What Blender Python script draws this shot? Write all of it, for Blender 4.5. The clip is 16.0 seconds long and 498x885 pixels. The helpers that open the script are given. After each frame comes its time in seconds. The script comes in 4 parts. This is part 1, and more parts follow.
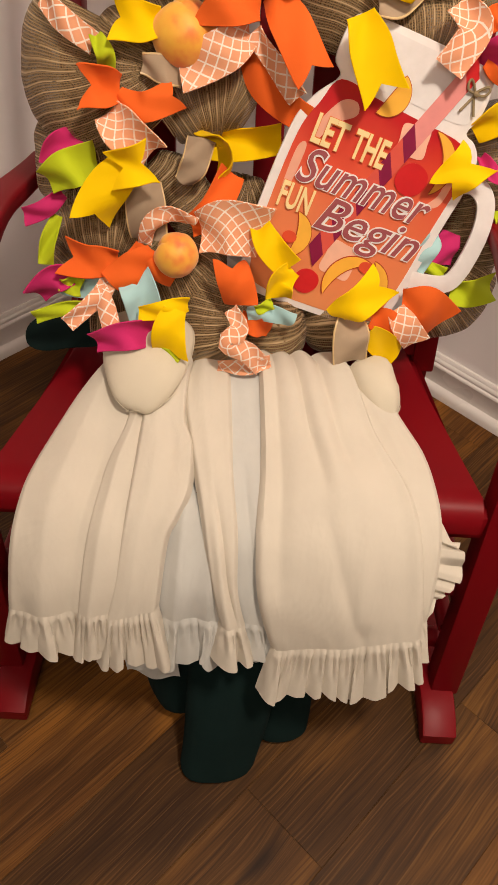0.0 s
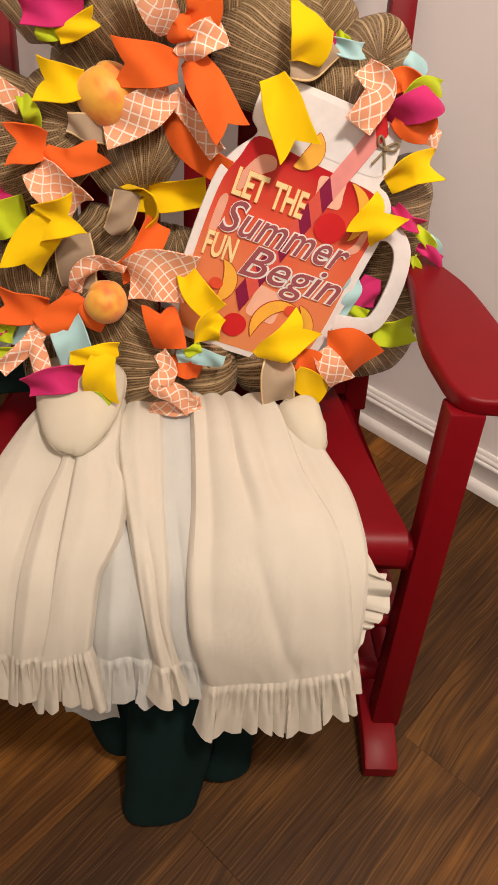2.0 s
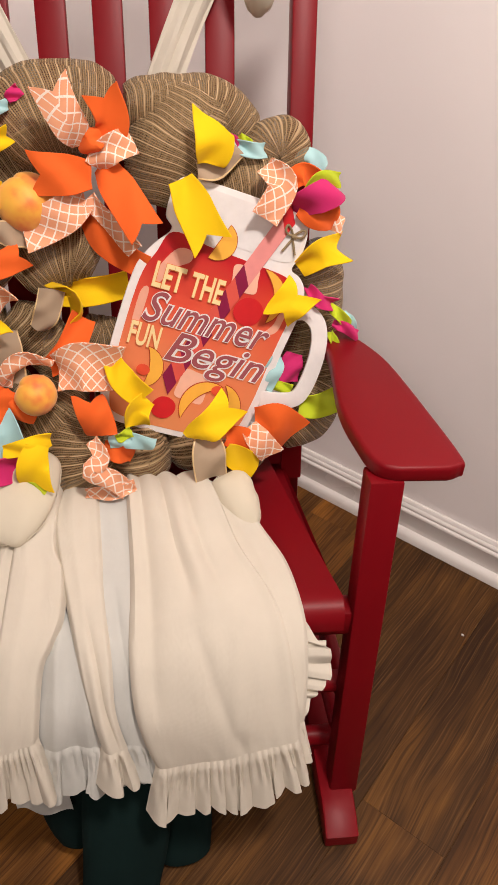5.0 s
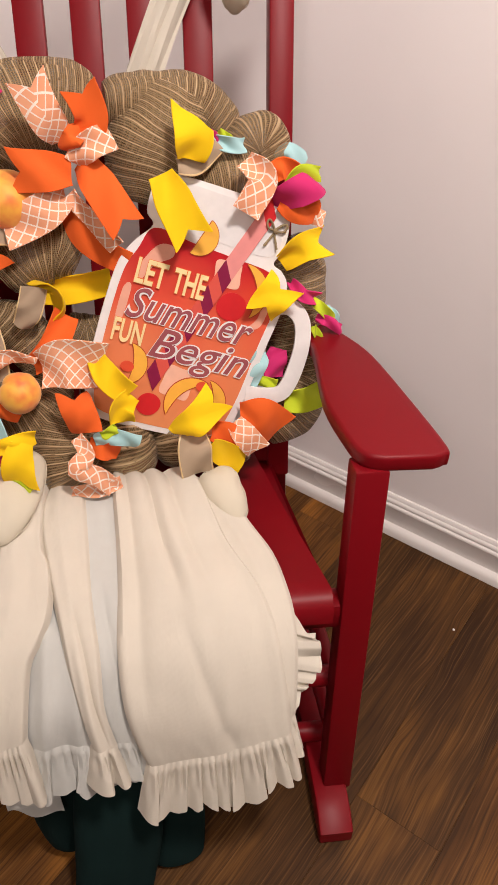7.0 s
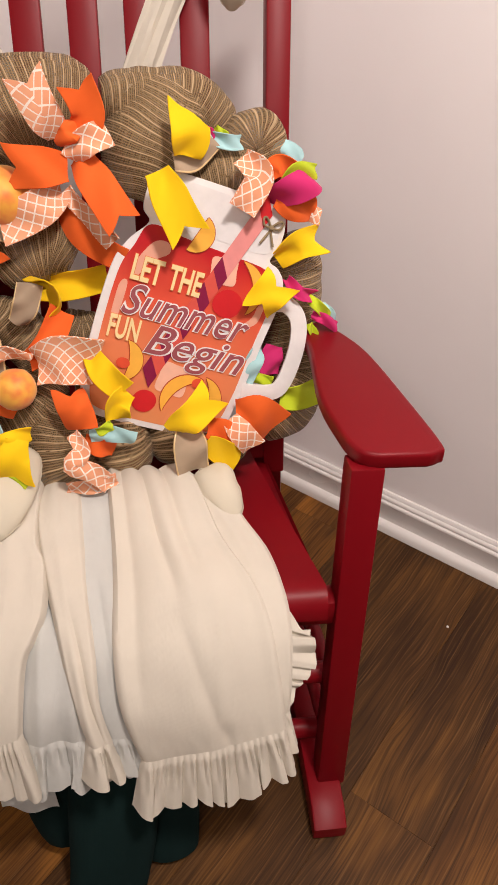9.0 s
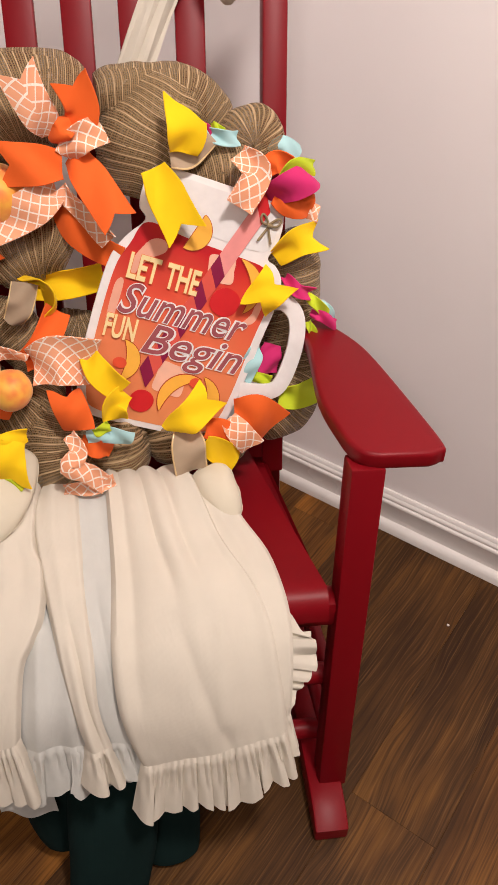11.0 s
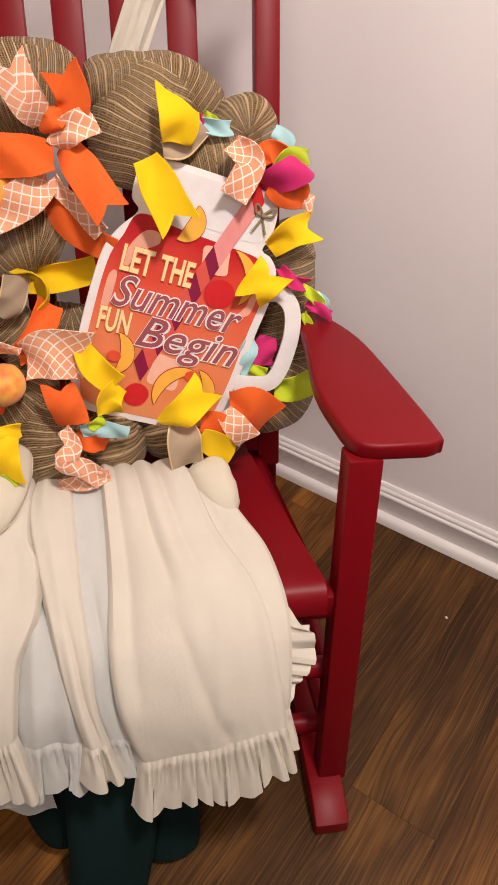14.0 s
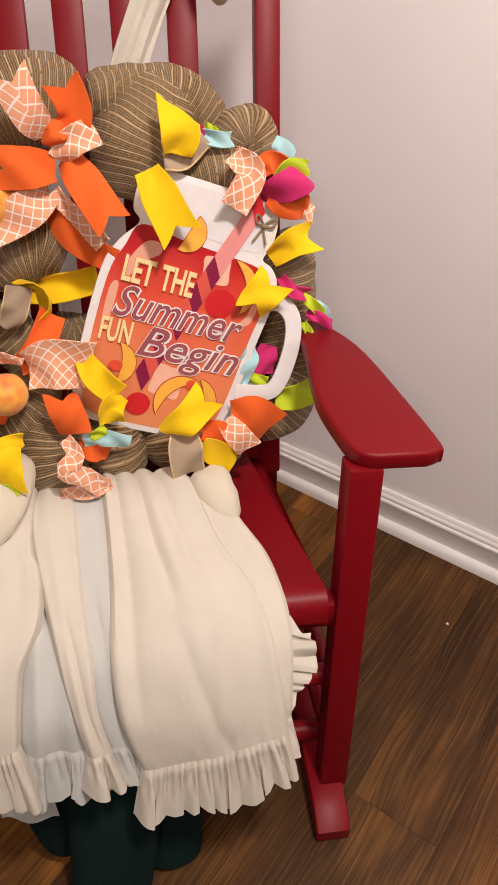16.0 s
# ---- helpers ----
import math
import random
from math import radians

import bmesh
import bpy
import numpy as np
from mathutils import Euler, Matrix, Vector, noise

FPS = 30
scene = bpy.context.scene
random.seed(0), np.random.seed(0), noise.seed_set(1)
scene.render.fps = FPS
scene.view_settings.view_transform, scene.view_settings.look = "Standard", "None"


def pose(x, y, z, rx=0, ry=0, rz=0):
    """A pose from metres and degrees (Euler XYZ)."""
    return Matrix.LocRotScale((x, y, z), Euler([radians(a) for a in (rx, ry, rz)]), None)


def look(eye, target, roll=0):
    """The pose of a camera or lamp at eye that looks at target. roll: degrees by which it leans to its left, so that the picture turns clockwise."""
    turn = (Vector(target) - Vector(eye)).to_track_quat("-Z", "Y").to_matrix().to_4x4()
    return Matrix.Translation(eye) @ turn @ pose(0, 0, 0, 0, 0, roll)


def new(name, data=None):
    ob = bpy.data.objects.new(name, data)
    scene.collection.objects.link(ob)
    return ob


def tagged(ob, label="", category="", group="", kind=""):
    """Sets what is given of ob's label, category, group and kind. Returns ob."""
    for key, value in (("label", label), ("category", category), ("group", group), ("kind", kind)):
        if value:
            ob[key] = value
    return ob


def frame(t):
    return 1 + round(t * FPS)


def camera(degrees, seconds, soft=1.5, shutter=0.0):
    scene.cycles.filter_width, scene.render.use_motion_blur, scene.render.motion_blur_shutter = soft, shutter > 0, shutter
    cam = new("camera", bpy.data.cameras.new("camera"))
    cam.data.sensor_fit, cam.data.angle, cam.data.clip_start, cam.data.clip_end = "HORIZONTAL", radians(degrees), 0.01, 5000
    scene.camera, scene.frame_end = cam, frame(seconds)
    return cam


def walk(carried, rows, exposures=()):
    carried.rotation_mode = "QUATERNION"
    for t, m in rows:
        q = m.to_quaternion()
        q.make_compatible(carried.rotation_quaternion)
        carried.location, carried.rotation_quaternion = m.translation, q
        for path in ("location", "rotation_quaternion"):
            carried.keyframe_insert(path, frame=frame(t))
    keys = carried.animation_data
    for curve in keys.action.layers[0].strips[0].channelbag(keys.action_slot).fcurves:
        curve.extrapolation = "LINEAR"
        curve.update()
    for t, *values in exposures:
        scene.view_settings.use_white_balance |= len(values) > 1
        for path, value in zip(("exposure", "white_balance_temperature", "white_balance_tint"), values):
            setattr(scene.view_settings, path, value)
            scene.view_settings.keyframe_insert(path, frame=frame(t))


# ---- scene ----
cam = camera(36.9, 16.0)
METRES, EYE, TILT, LEAN, TURN = 0.2464, 1.188, -47.0, -2.0, 0.0
ROWS = [
    (0.0, 0.0, 0.0, 0.0, -0.0, 0.0, 0.0),
    (0.5, 0.1009, -0.037, -0.0251, -0.86, 0.9, 0.08),
    (1.0, 0.1727, -0.0698, -0.0428, -1.44, 1.7, 0.74),
    (1.5, 0.2189, -0.1042, -0.0567, -1.93, 2.5, 1.3),
    (2.0, 0.2006, -0.1178, -0.026, -2.42, 3.22, 1.4),
    (2.5, 0.1963, -0.1126, -0.0015, -2.65, 3.85, 1.4),
    (3.0, 0.2311, -0.1282, 0.0111, -3.06, 4.56, 1.77),
    (3.5, 0.2904, -0.1715, 0.0145, -3.64, 5.45, 2.68),
    (4.0, 0.3235, -0.2344, 0.0293, -4.23, 6.36, 3.88),
    (4.5, 0.3483, -0.2713, 0.0535, -4.64, 7.14, 4.9),
    (7.0, 0.3903, -0.2636, -0.0405, -5.44, 8.32, 6.87),
    (7.5, 0.3749, -0.2474, -0.0581, -5.52, 8.32, 6.94),
    (8.0, 0.3863, -0.2527, -0.0666, -5.64, 8.31, 6.92),
    (8.5, 0.3859, -0.2917, -0.0381, -5.75, 8.26, 6.83),
    (9.0, 0.3848, -0.2698, -0.0415, -5.87, 8.05, 6.74),
    (11.5, 0.3859, -0.222, -0.0097, -6.08, 7.68, 7.32),
    (12.0, 0.3872, -0.2271, -0.0237, -6.14, 7.74, 7.54),
    (12.5, 0.3889, -0.2247, -0.0308, -6.18, 7.75, 7.7),
    (13.0, 0.3864, -0.2171, -0.0337, -6.22, 7.68, 7.77),
    (13.5, 0.3817, -0.2071, -0.0298, -6.23, 7.55, 7.75),
    (14.0, 0.3832, -0.1894, -0.0229, -6.29, 7.37, 7.71),
    (14.5, 0.3796, -0.1771, -0.0183, -6.29, 7.27, 7.68),
    (15.0, 0.3775, -0.1707, -0.017, -6.26, 7.26, 7.7),
    (15.5, 0.3841, -0.1835, -0.0147, -6.25, 7.37, 7.76),
    (16.0, 0.3833, -0.2158, 0.0077, -6.21, 7.6, 7.81),
]
walk(cam, [(t, pose(0, 0, EYE, TILT, LEAN, TURN) @ pose(METRES * x, METRES * y, METRES * z, 90 + pitch, roll, yaw)) for t, x, y, z, yaw, pitch, roll in ROWS],
     [(0.0, -0.05, 6750, 10), (2.0, 0.0, 6450, 10), (4.5, 0.04, 6100, 11), (7.0, 0.05, 5980, 12), (16.0, 0.05, 5980, 12)])

# ---- light ----
world = bpy.data.worlds.new("world")
scene.world = world
world.use_nodes = True
world.node_tree.nodes["Background"].inputs[0].default_value = (0.9, 0.85, 0.8, 1)
world.node_tree.nodes["Background"].inputs[1].default_value = 0.02


def area_lamp(name, eye, target, size, watts, colour):
    data = bpy.data.lights.new(name, "AREA")
    data.shape, data.size, data.energy, data.color = "DISK", size, watts, colour
    ob = new(name, data)
    ob.matrix_world = look(eye, target)
    return ob


area_lamp("unseen_overhead_light", (0.52, -0.05, 2.38), (1.05, 0.58, 0.90), 0.30, 38, (1.0, 0.86, 0.73))
# broad fill lamp, added to brighten the wall and the fronts of things
area_lamp("unseen_overhead_light", (-0.45, -1.40, 2.36), (0.2, 0.4, 0.5), 0.80, 26, (1.0, 0.85, 0.72))

# ---- materials ----


class Nodes:
    """A small builder of node materials."""

    def __init__(self, name):
        self.mat = bpy.data.materials.new(name)
        self.mat.use_nodes = True
        self.tree = self.mat.node_tree
        self.bsdf = self.tree.nodes["Principled BSDF"]
        self.out = self.tree.nodes["Material Output"]

    def add(self, kind, **values):
        node = self.tree.nodes.new(kind)
        for key, value in values.items():
            if key == "operation":
                node.operation = value
            elif key == "blend":
                node.blend_type = value
            elif key == "data":
                node.data_type = value
        return node

    def put(self, socket, value):
        if isinstance(value, bpy.types.NodeSocket):
            self.tree.links.new(value, socket)
        elif isinstance(value, (tuple, list)) and len(value) == 3 and socket.type == "RGBA":
            socket.default_value = (*value, 1)
        else:
            socket.default_value = value

    def maths(self, op, a, b=0.0, c=0.0):
        node = self.add("ShaderNodeMath", operation=op)
        for socket, value in zip(node.inputs, (a, b, c)):
            self.put(socket, value)
        return node.outputs[0]

    def coords(self, which="Object", scale=(1, 1, 1), turn=(0, 0, 0)):
        node, mapping = self.add("ShaderNodeTexCoord"), self.add("ShaderNodeMapping")
        self.put(mapping.inputs["Vector"], node.outputs[which])
        mapping.inputs["Scale"].default_value = scale
        mapping.inputs["Rotation"].default_value = [radians(a) for a in turn]
        return mapping.outputs[0]

    def noise(self, vector, scale, detail=4.0, rough=0.55):
        node = self.add("ShaderNodeTexNoise")
        self.put(node.inputs["Vector"], vector)
        node.inputs["Scale"].default_value, node.inputs["Detail"].default_value, node.inputs["Roughness"].default_value = scale, detail, rough
        return node.outputs[0]

    def ramp(self, value, stops):
        node = self.add("ShaderNodeValToRGB")
        while len(node.color_ramp.elements) < len(stops):
            node.color_ramp.elements.new(0.5)
        for element, (place, colour) in zip(node.color_ramp.elements, stops):
            element.position, element.color = place, (*colour, 1)
        self.put(node.inputs[0], value)
        return node.outputs[0]

    def mix(self, factor, a, b, blend="MIX"):
        node = self.add("ShaderNodeMix", data="RGBA", blend=blend)
        self.put(node.inputs[0], factor)
        self.put(node.inputs[6], a)
        self.put(node.inputs[7], b)
        return node.outputs[2]

    def bump(self, height, strength, distance):
        node = self.add("ShaderNodeBump")
        self.put(node.inputs["Height"], height)
        node.inputs["Strength"].default_value, node.inputs["Distance"].default_value = strength, distance
        self.tree.links.new(node.outputs[0], self.bsdf.inputs["Normal"])

    def finish(self, colour, rough, metal=0.0, sheen=0.0, gloss=0.5):
        self.bsdf.inputs["Specular IOR Level"].default_value = gloss
        self.put(self.bsdf.inputs["Base Color"], colour)
        self.put(self.bsdf.inputs["Roughness"], rough)
        self.bsdf.inputs["Metallic"].default_value = metal
        self.bsdf.inputs["Sheen Weight"].default_value = sheen
        return self.mat


def paint(name, colour, rough, speckle=0.04, grain=60.0, bump=0.1, gloss=0.5):
    n = Nodes(name)
    co = n.coords()
    big, fine = n.noise(co, 3.0), n.noise(co, grain)
    dark = tuple(c * (1 - speckle) for c in colour)
    light = tuple(min(1, c * (1 + speckle)) for c in colour)
    n.bump(fine, bump, 0.001)
    r = n.maths("MULTIPLY_ADD", big, 0.12, rough - 0.06)
    return n.finish(n.ramp(big, [(0.3, dark), (0.7, light)]), r, gloss=gloss)


def cloth(name, colour, weave=900.0, vary=0.06, rough=0.9, sheen=0.06, bump=0.25, crumple=0.0):
    """Woven cloth: fine crossed threads, with slow shifts of tone."""
    n = Nodes(name)
    co = n.coords("UV")
    a = n.add("ShaderNodeTexWave")
    n.put(a.inputs["Vector"], co)
    a.bands_direction = "X"
    a.inputs["Scale"].default_value, a.inputs["Distortion"].default_value = weave / 6.0, 0.6
    b = n.add("ShaderNodeTexWave")
    n.put(b.inputs["Vector"], co)
    b.bands_direction = "Y"
    b.inputs["Scale"].default_value, b.inputs["Distortion"].default_value = weave / 6.0, 0.6
    threads = n.maths("MAXIMUM", a.outputs[1], b.outputs[1])
    slow = n.noise(n.coords(), 9.0)
    fold = n.noise(n.coords(), 45.0)
    dark = tuple(c * (1 - 2 * vary) for c in colour)
    light = tuple(min(1, c * (1 + vary)) for c in colour)
    tone = n.mix(n.maths("MULTIPLY", threads, 0.05), n.ramp(slow, [(0.3, dark), (0.7, light)]), tuple(c * 0.75 for c in colour))
    relief = n.maths("ADD", n.maths("MULTIPLY", threads, 0.12), fold)
    if crumple:
        stretched = n.noise(n.coords("Object", (1.0, 0.45, 0.45), (0, 0, 25)), 26.0, 3.0, 0.5)
        ridge = n.maths("ABSOLUTE", n.maths("SUBTRACT", stretched, 0.5))
        relief = n.maths("MULTIPLY_ADD", ridge, -crumple, relief)
    n.bump(relief, bump, 0.0012)
    return n.finish(tone, rough, sheen=sheen, gloss=0.12)


def lattice_cloth():
    """Peach ribbon with a printed white diamond lattice; u runs along it, v across, both in metres."""
    n = Nodes("peach_lattice_ribbon")
    co = n.coords("UV")
    parts = n.add("ShaderNodeSeparateXYZ")
    n.put(parts.inputs[0], co)
    u, v = parts.outputs[0], parts.outputs[1]
    lines = None
    for sign in (1.0, -1.0):
        s = n.maths("MULTIPLY_ADD", v, sign * 58.0, n.maths("MULTIPLY", u, 58.0))
        d = n.maths("ABSOLUTE", n.maths("SUBTRACT", n.maths("FRACT", s), 0.5))
        line = n.maths("LESS_THAN", d, 0.075)
        lines = line if lines is None else n.maths("MAXIMUM", lines, line)
    worn = n.maths("GREATER_THAN", n.noise(co, 420.0), 0.40)
    lines = n.maths("MULTIPLY", lines, n.maths("MULTIPLY_ADD", worn, 0.3, 0.7))
    slow = n.noise(n.coords(), 14.0)
    base = n.ramp(slow, [(0.3, (0.78, 0.33, 0.17)), (0.7, (0.88, 0.42, 0.24))])
    n.bump(n.noise(co, 900.0), 0.2, 0.001)
    return n.finish(n.mix(lines, base, (0.93, 0.80, 0.70)), 0.85, sheen=0.2, gloss=0.12)


def burlap_mesh():
    """Open woven jute mesh with pale foil lines; u runs along the puff, v round it, in metres."""
    n = Nodes("jute_mesh")
    co = n.coords("UV")
    parts = n.add("ShaderNodeSeparateXYZ")
    n.put(parts.inputs[0], co)
    wob, wob_b = n.noise(co, 9.0, 1.0), n.noise(co, 12.0, 1.0)
    u = n.maths("MULTIPLY_ADD", wob, 0.022, parts.outputs[0])
    v = n.maths("MULTIPLY_ADD", wob_b, 0.014, parts.outputs[1])
    foil = n.maths("LESS_THAN", n.maths("FRACT", n.maths("MULTIPLY", u, 96.0)), 0.13)
    foil = n.maths("MULTIPLY", foil, n.maths("GREATER_THAN", n.noise(co, 60.0, 2.0), 0.36))
    tu = n.maths("LESS_THAN", n.maths("FRACT", n.maths("MULTIPLY", u, 364.0)), 0.32)
    tv = n.maths("LESS_THAN", n.maths("FRACT", n.maths("MULTIPLY", v, 330.0)), 0.32)
    solid = n.maths("MAXIMUM", foil, n.maths("MAXIMUM", tu, tv))
    slow = n.noise(n.coords(), 12.0)
    jute = n.ramp(slow, [(0.25, (0.155, 0.098, 0.044)), (0.75, (0.275, 0.183, 0.090))])
    jute = n.mix(n.maths("MULTIPLY", tu, 0.45), jute, (0.38, 0.265, 0.15))
    shine = n.ramp(n.noise(co, 15.0), [(0.3, (0.34, 0.23, 0.12)), (0.7, (0.55, 0.40, 0.235))])
    n.finish(n.mix(foil, jute, shine), n.maths("MULTIPLY_ADD", foil, -0.35, 0.8), sheen=0.1, gloss=0.2)
    clear = n.add("ShaderNodeBsdfTransparent")
    both = n.add("ShaderNodeMixShader")
    n.put(both.inputs[0], n.maths("MULTIPLY_ADD", solid, 0.55, 0.45))
    n.tree.links.new(clear.outputs[0], both.inputs[1])
    n.tree.links.new(n.bsdf.outputs[0], both.inputs[2])
    n.tree.links.new(both.outputs[0], n.out.inputs[0])
    return n.mat


def plank_wood():
    """Wood-look plank: fine hair grain, long dark streaks, arched figure and a few knots; x runs along the board."""
    n = Nodes("floor_plank_wood")
    info = n.add("ShaderNodeObjectInfo")
    shift = n.add("ShaderNodeVectorMath", operation="ADD")
    n.put(shift.inputs[0], n.coords("Object"))
    tint = n.add("ShaderNodeCombineXYZ")
    for i, k in enumerate((37.0, 11.0, 5.0)):
        n.put(tint.inputs[i], n.maths("MULTIPLY", info.outputs["Random"], k))
    n.put(shift.inputs[1], tint.outputs[0])

    def stretched(vector, x, y):
        node = n.add("ShaderNodeMapping")
        n.put(node.inputs["Vector"], vector)
        node.inputs["Scale"].default_value = (x, y, 1.0)
        return node.outputs[0]

    # knots push the grain aside
    cell = n.add("ShaderNodeTexVoronoi")
    n.put(cell.inputs["Vector"], stretched(shift.outputs[0], 1.7, 5.5))
    cell.inputs["Scale"].default_value = 1.0
    knot = n.ramp(cell.outputs["Distance"], [(0.05, (1, 1, 1)), (0.22, (0, 0, 0))])
    sway = n.add("ShaderNodeCombineXYZ")
    wander = n.maths("MULTIPLY", n.noise(stretched(shift.outputs[0], 2.6, 7.0), 1.5, 2.0), 0.022)
    n.put(sway.inputs[1], n.maths("MULTIPLY_ADD", knot, 0.014, wander))
    swayed = n.add("ShaderNodeVectorMath", operation="ADD")
    n.put(swayed.inputs[0], shift.outputs[0])
    n.put(swayed.inputs[1], sway.outputs[0])
    grain = swayed.outputs[0]
    streak = n.noise(stretched(grain, 1.2, 24.0), 1.4, 8.0, 0.72)
    patch = n.noise(stretched(shift.outputs[0], 2.2, 9.0), 1.3, 3.0)
    hair = n.noise(stretched(grain, 5.0, 300.0), 1.0, 3.0, 0.6)
    ring = n.add("ShaderNodeTexWave")
    ring.bands_direction = "Y"
    n.put(ring.inputs["Vector"], stretched(grain, 1.3, 24.0))
    ring.inputs["Scale"].default_value, ring.inputs["Distortion"].default_value, ring.inputs["Detail"].default_value, ring.inputs["Detail Scale"].default_value = 0.9, 5.0, 3.0, 0.8
    base = n.ramp(streak, [(0.28, (0.045, 0.019, 0.007)), (0.46, (0.092, 0.041, 0.014)), (0.60, (0.125, 0.058, 0.020)), (0.76, (0.185, 0.090, 0.030))])
    tone = n.mix(0.62, base, n.ramp(patch, [(0.36, (0.040, 0.017, 0.007)), (0.52, (0.110, 0.050, 0.017)), (0.66, (0.265, 0.120, 0.030))]))
    tone = n.mix(n.ramp(ring.outputs[1], [(0.70, (0, 0, 0)), (0.97, (0.22, 0.22, 0.22))]), tone, (0.028, 0.011, 0.004))
    each = n.ramp(info.outputs["Random"], [(0.0, (0.64, 0.61, 0.48)), (0.5, (0.86, 0.80, 0.58)), (1.0, (1.55, 1.33, 0.74))])
    tone = n.mix(1.0, tone, each, blend="MULTIPLY")
    tone = n.mix(n.ramp(hair, [(0.34, (0.60, 0.60, 0.60)), (0.50, (0.0, 0.0, 0.0))]), tone, (0.022, 0.009, 0.004))
    tone = n.mix(n.ramp(hair, [(0.54, (0.0, 0.0, 0.0)), (0.70, (0.30, 0.30, 0.30))]), tone, (0.260, 0.130, 0.042))
    tone = n.mix(n.ramp(cell.outputs["Distance"], [(0.03, (0.85, 0.85, 0.85)), (0.10, (0, 0, 0))]), tone, (0.014, 0.006, 0.003))
    n.bump(n.maths("ADD", streak, hair), 0.22, 0.0012)
    return n.finish(tone, n.maths("MULTIPLY_ADD", hair, 0.22, 0.38), gloss=0.17)


def peach_skin():
    n = Nodes("peach_skin")
    co = n.coords()
    blush = n.maths("ADD", n.noise(co, 16.0, 3.0), n.maths("MULTIPLY", n.noise(co, 70.0), 0.2))
    n.bump(n.noise(co, 300.0), 0.15, 0.0008)
    tone = n.ramp(blush, [(0.45, (0.93, 0.52, 0.055)), (0.62, (0.92, 0.43, 0.05)), (0.80, (0.82, 0.19, 0.04))])
    return n.finish(tone, 0.55, sheen=0.3)


def juice_print():
    """Printed drink: deep red at the top passing to peach at the foot; object z is up the jar."""
    n = Nodes("printed_drink")
    co = n.coords()
    parts = n.add("ShaderNodeSeparateXYZ")
    n.put(parts.inputs[0], co)
    wave = n.maths("MULTIPLY_ADD", n.noise(co, 9.0, 2.0), 0.10, n.maths("MULTIPLY_ADD", parts.outputs[1], 1.0, -0.05))
    span = n.add("ShaderNodeMapRange")
    n.put(span.inputs[0], wave)
    span.inputs[1].default_value, span.inputs[2].default_value = -0.16, 0.15
    tone = n.ramp(span.outputs[0], [(0.0, (0.72, 0.26, 0.10)), (0.35, (0.76, 0.22, 0.09)), (0.62, (0.72, 0.09, 0.045)), (0.86, (0.50, 0.012, 0.018)), (1.0, (0.46, 0.010, 0.016))])
    return n.finish(tone, 0.32)


def plain(name, colour, rough=0.4):
    n = Nodes(name)
    tone = n.ramp(n.noise(n.coords(), 60.0), [(0.3, tuple(c * 0.93 for c in colour)), (0.7, colour)])
    return n.finish(tone, rough)


WALL = paint("wall_paint", (0.885, 0.83, 0.82), 0.55, 0.015, 220.0, 0.12)
TRIM = paint("trim_gloss_paint", (0.80, 0.76, 0.73), 0.28, 0.02, 40.0, 0.05)
# dark tone for the two unseen walls, chosen to weaken bounce light
UNSEEN_WALL = paint("unseen_wall_dark", (0.38, 0.345, 0.32), 0.6, 0.02, 200.0, 0.1)
CEILING = paint("ceiling_paint", (0.78, 0.75, 0.71), 0.8, 0.02, 200.0, 0.1)
RED = paint("red_lacquer", (0.190, 0.0028, 0.0070), 0.42, 0.06, 30.0, 0.06, 0.19)
WOOD = plank_wood()
GAP = plain("floor_underlay", (0.02, 0.012, 0.008), 0.9)
CREAM = cloth("cream_cotton", (0.645, 0.590, 0.500), 1400.0, 0.03, crumple=7.0)
PADDING = cloth("cream_muslin", (0.66, 0.595, 0.47), 1200.0, 0.03)
# greyer cotton: shade in the dress's recesses is mixed into the colour
SHADED_COTTON = cloth("shaded_grey_cotton", (0.575, 0.57, 0.535), 1400.0, 0.04, crumple=9.0)
GREEN = cloth("dark_green_fleece", (0.006, 0.017, 0.016), 700.0, 0.12, 0.95, 0.0)
JUTE = burlap_mesh()
ORANGE = cloth("orange_ribbon", (0.83, 0.135, 0.020), 1000.0, 0.05, 0.75)
YELLOW = cloth("yellow_ribbon", (0.93, 0.60, 0.002), 1000.0, 0.04, 0.75)
PINK = cloth("magenta_ribbon", (0.62, 0.030, 0.165), 1000.0, 0.06, 0.7)
LIME = cloth("lime_ribbon", (0.52, 0.62, 0.02), 1000.0, 0.05, 0.7)
BLUE = cloth("pale_blue_ribbon", (0.42, 0.66, 0.68), 1000.0, 0.05, 0.75)
TAUPE = cloth("taupe_linen_ribbon", (0.43, 0.32, 0.22), 700.0, 0.10, 0.85)
LATTICE = lattice_cloth()
PEACH = peach_skin()
DRINK = juice_print()
GOLD = plain("gold_edging", (0.72, 0.52, 0.26), 0.35)
SIGN_WHITE = plain("sign_white", (0.84, 0.80, 0.78), 0.35)
SIGN_EDGE = plain("sign_fibreboard", (0.28, 0.20, 0.13), 0.8)

# ---- building blocks ----


def mesh_of(name, bm, material, smooth=True):
    me = bpy.data.meshes.new(name)
    bm.normal_update()
    bm.to_mesh(me)
    bm.free()
    me.materials.append(material)
    if smooth:
        for p in me.polygons:
            p.use_smooth = True
        me.set_sharp_from_angle(angle=radians(38))
    return me


def part(name, bm, material, parent, label=""):
    ob = new(name, mesh_of(name, bm, material))
    ob.parent = parent
    return tagged(ob, label)


def thing(name, matrix, label, category, group="", kind=""):
    ob = new(name)
    ob.matrix_world = matrix
    ob.empty_display_size = 0.05
    return tagged(ob, label, category, group, kind)


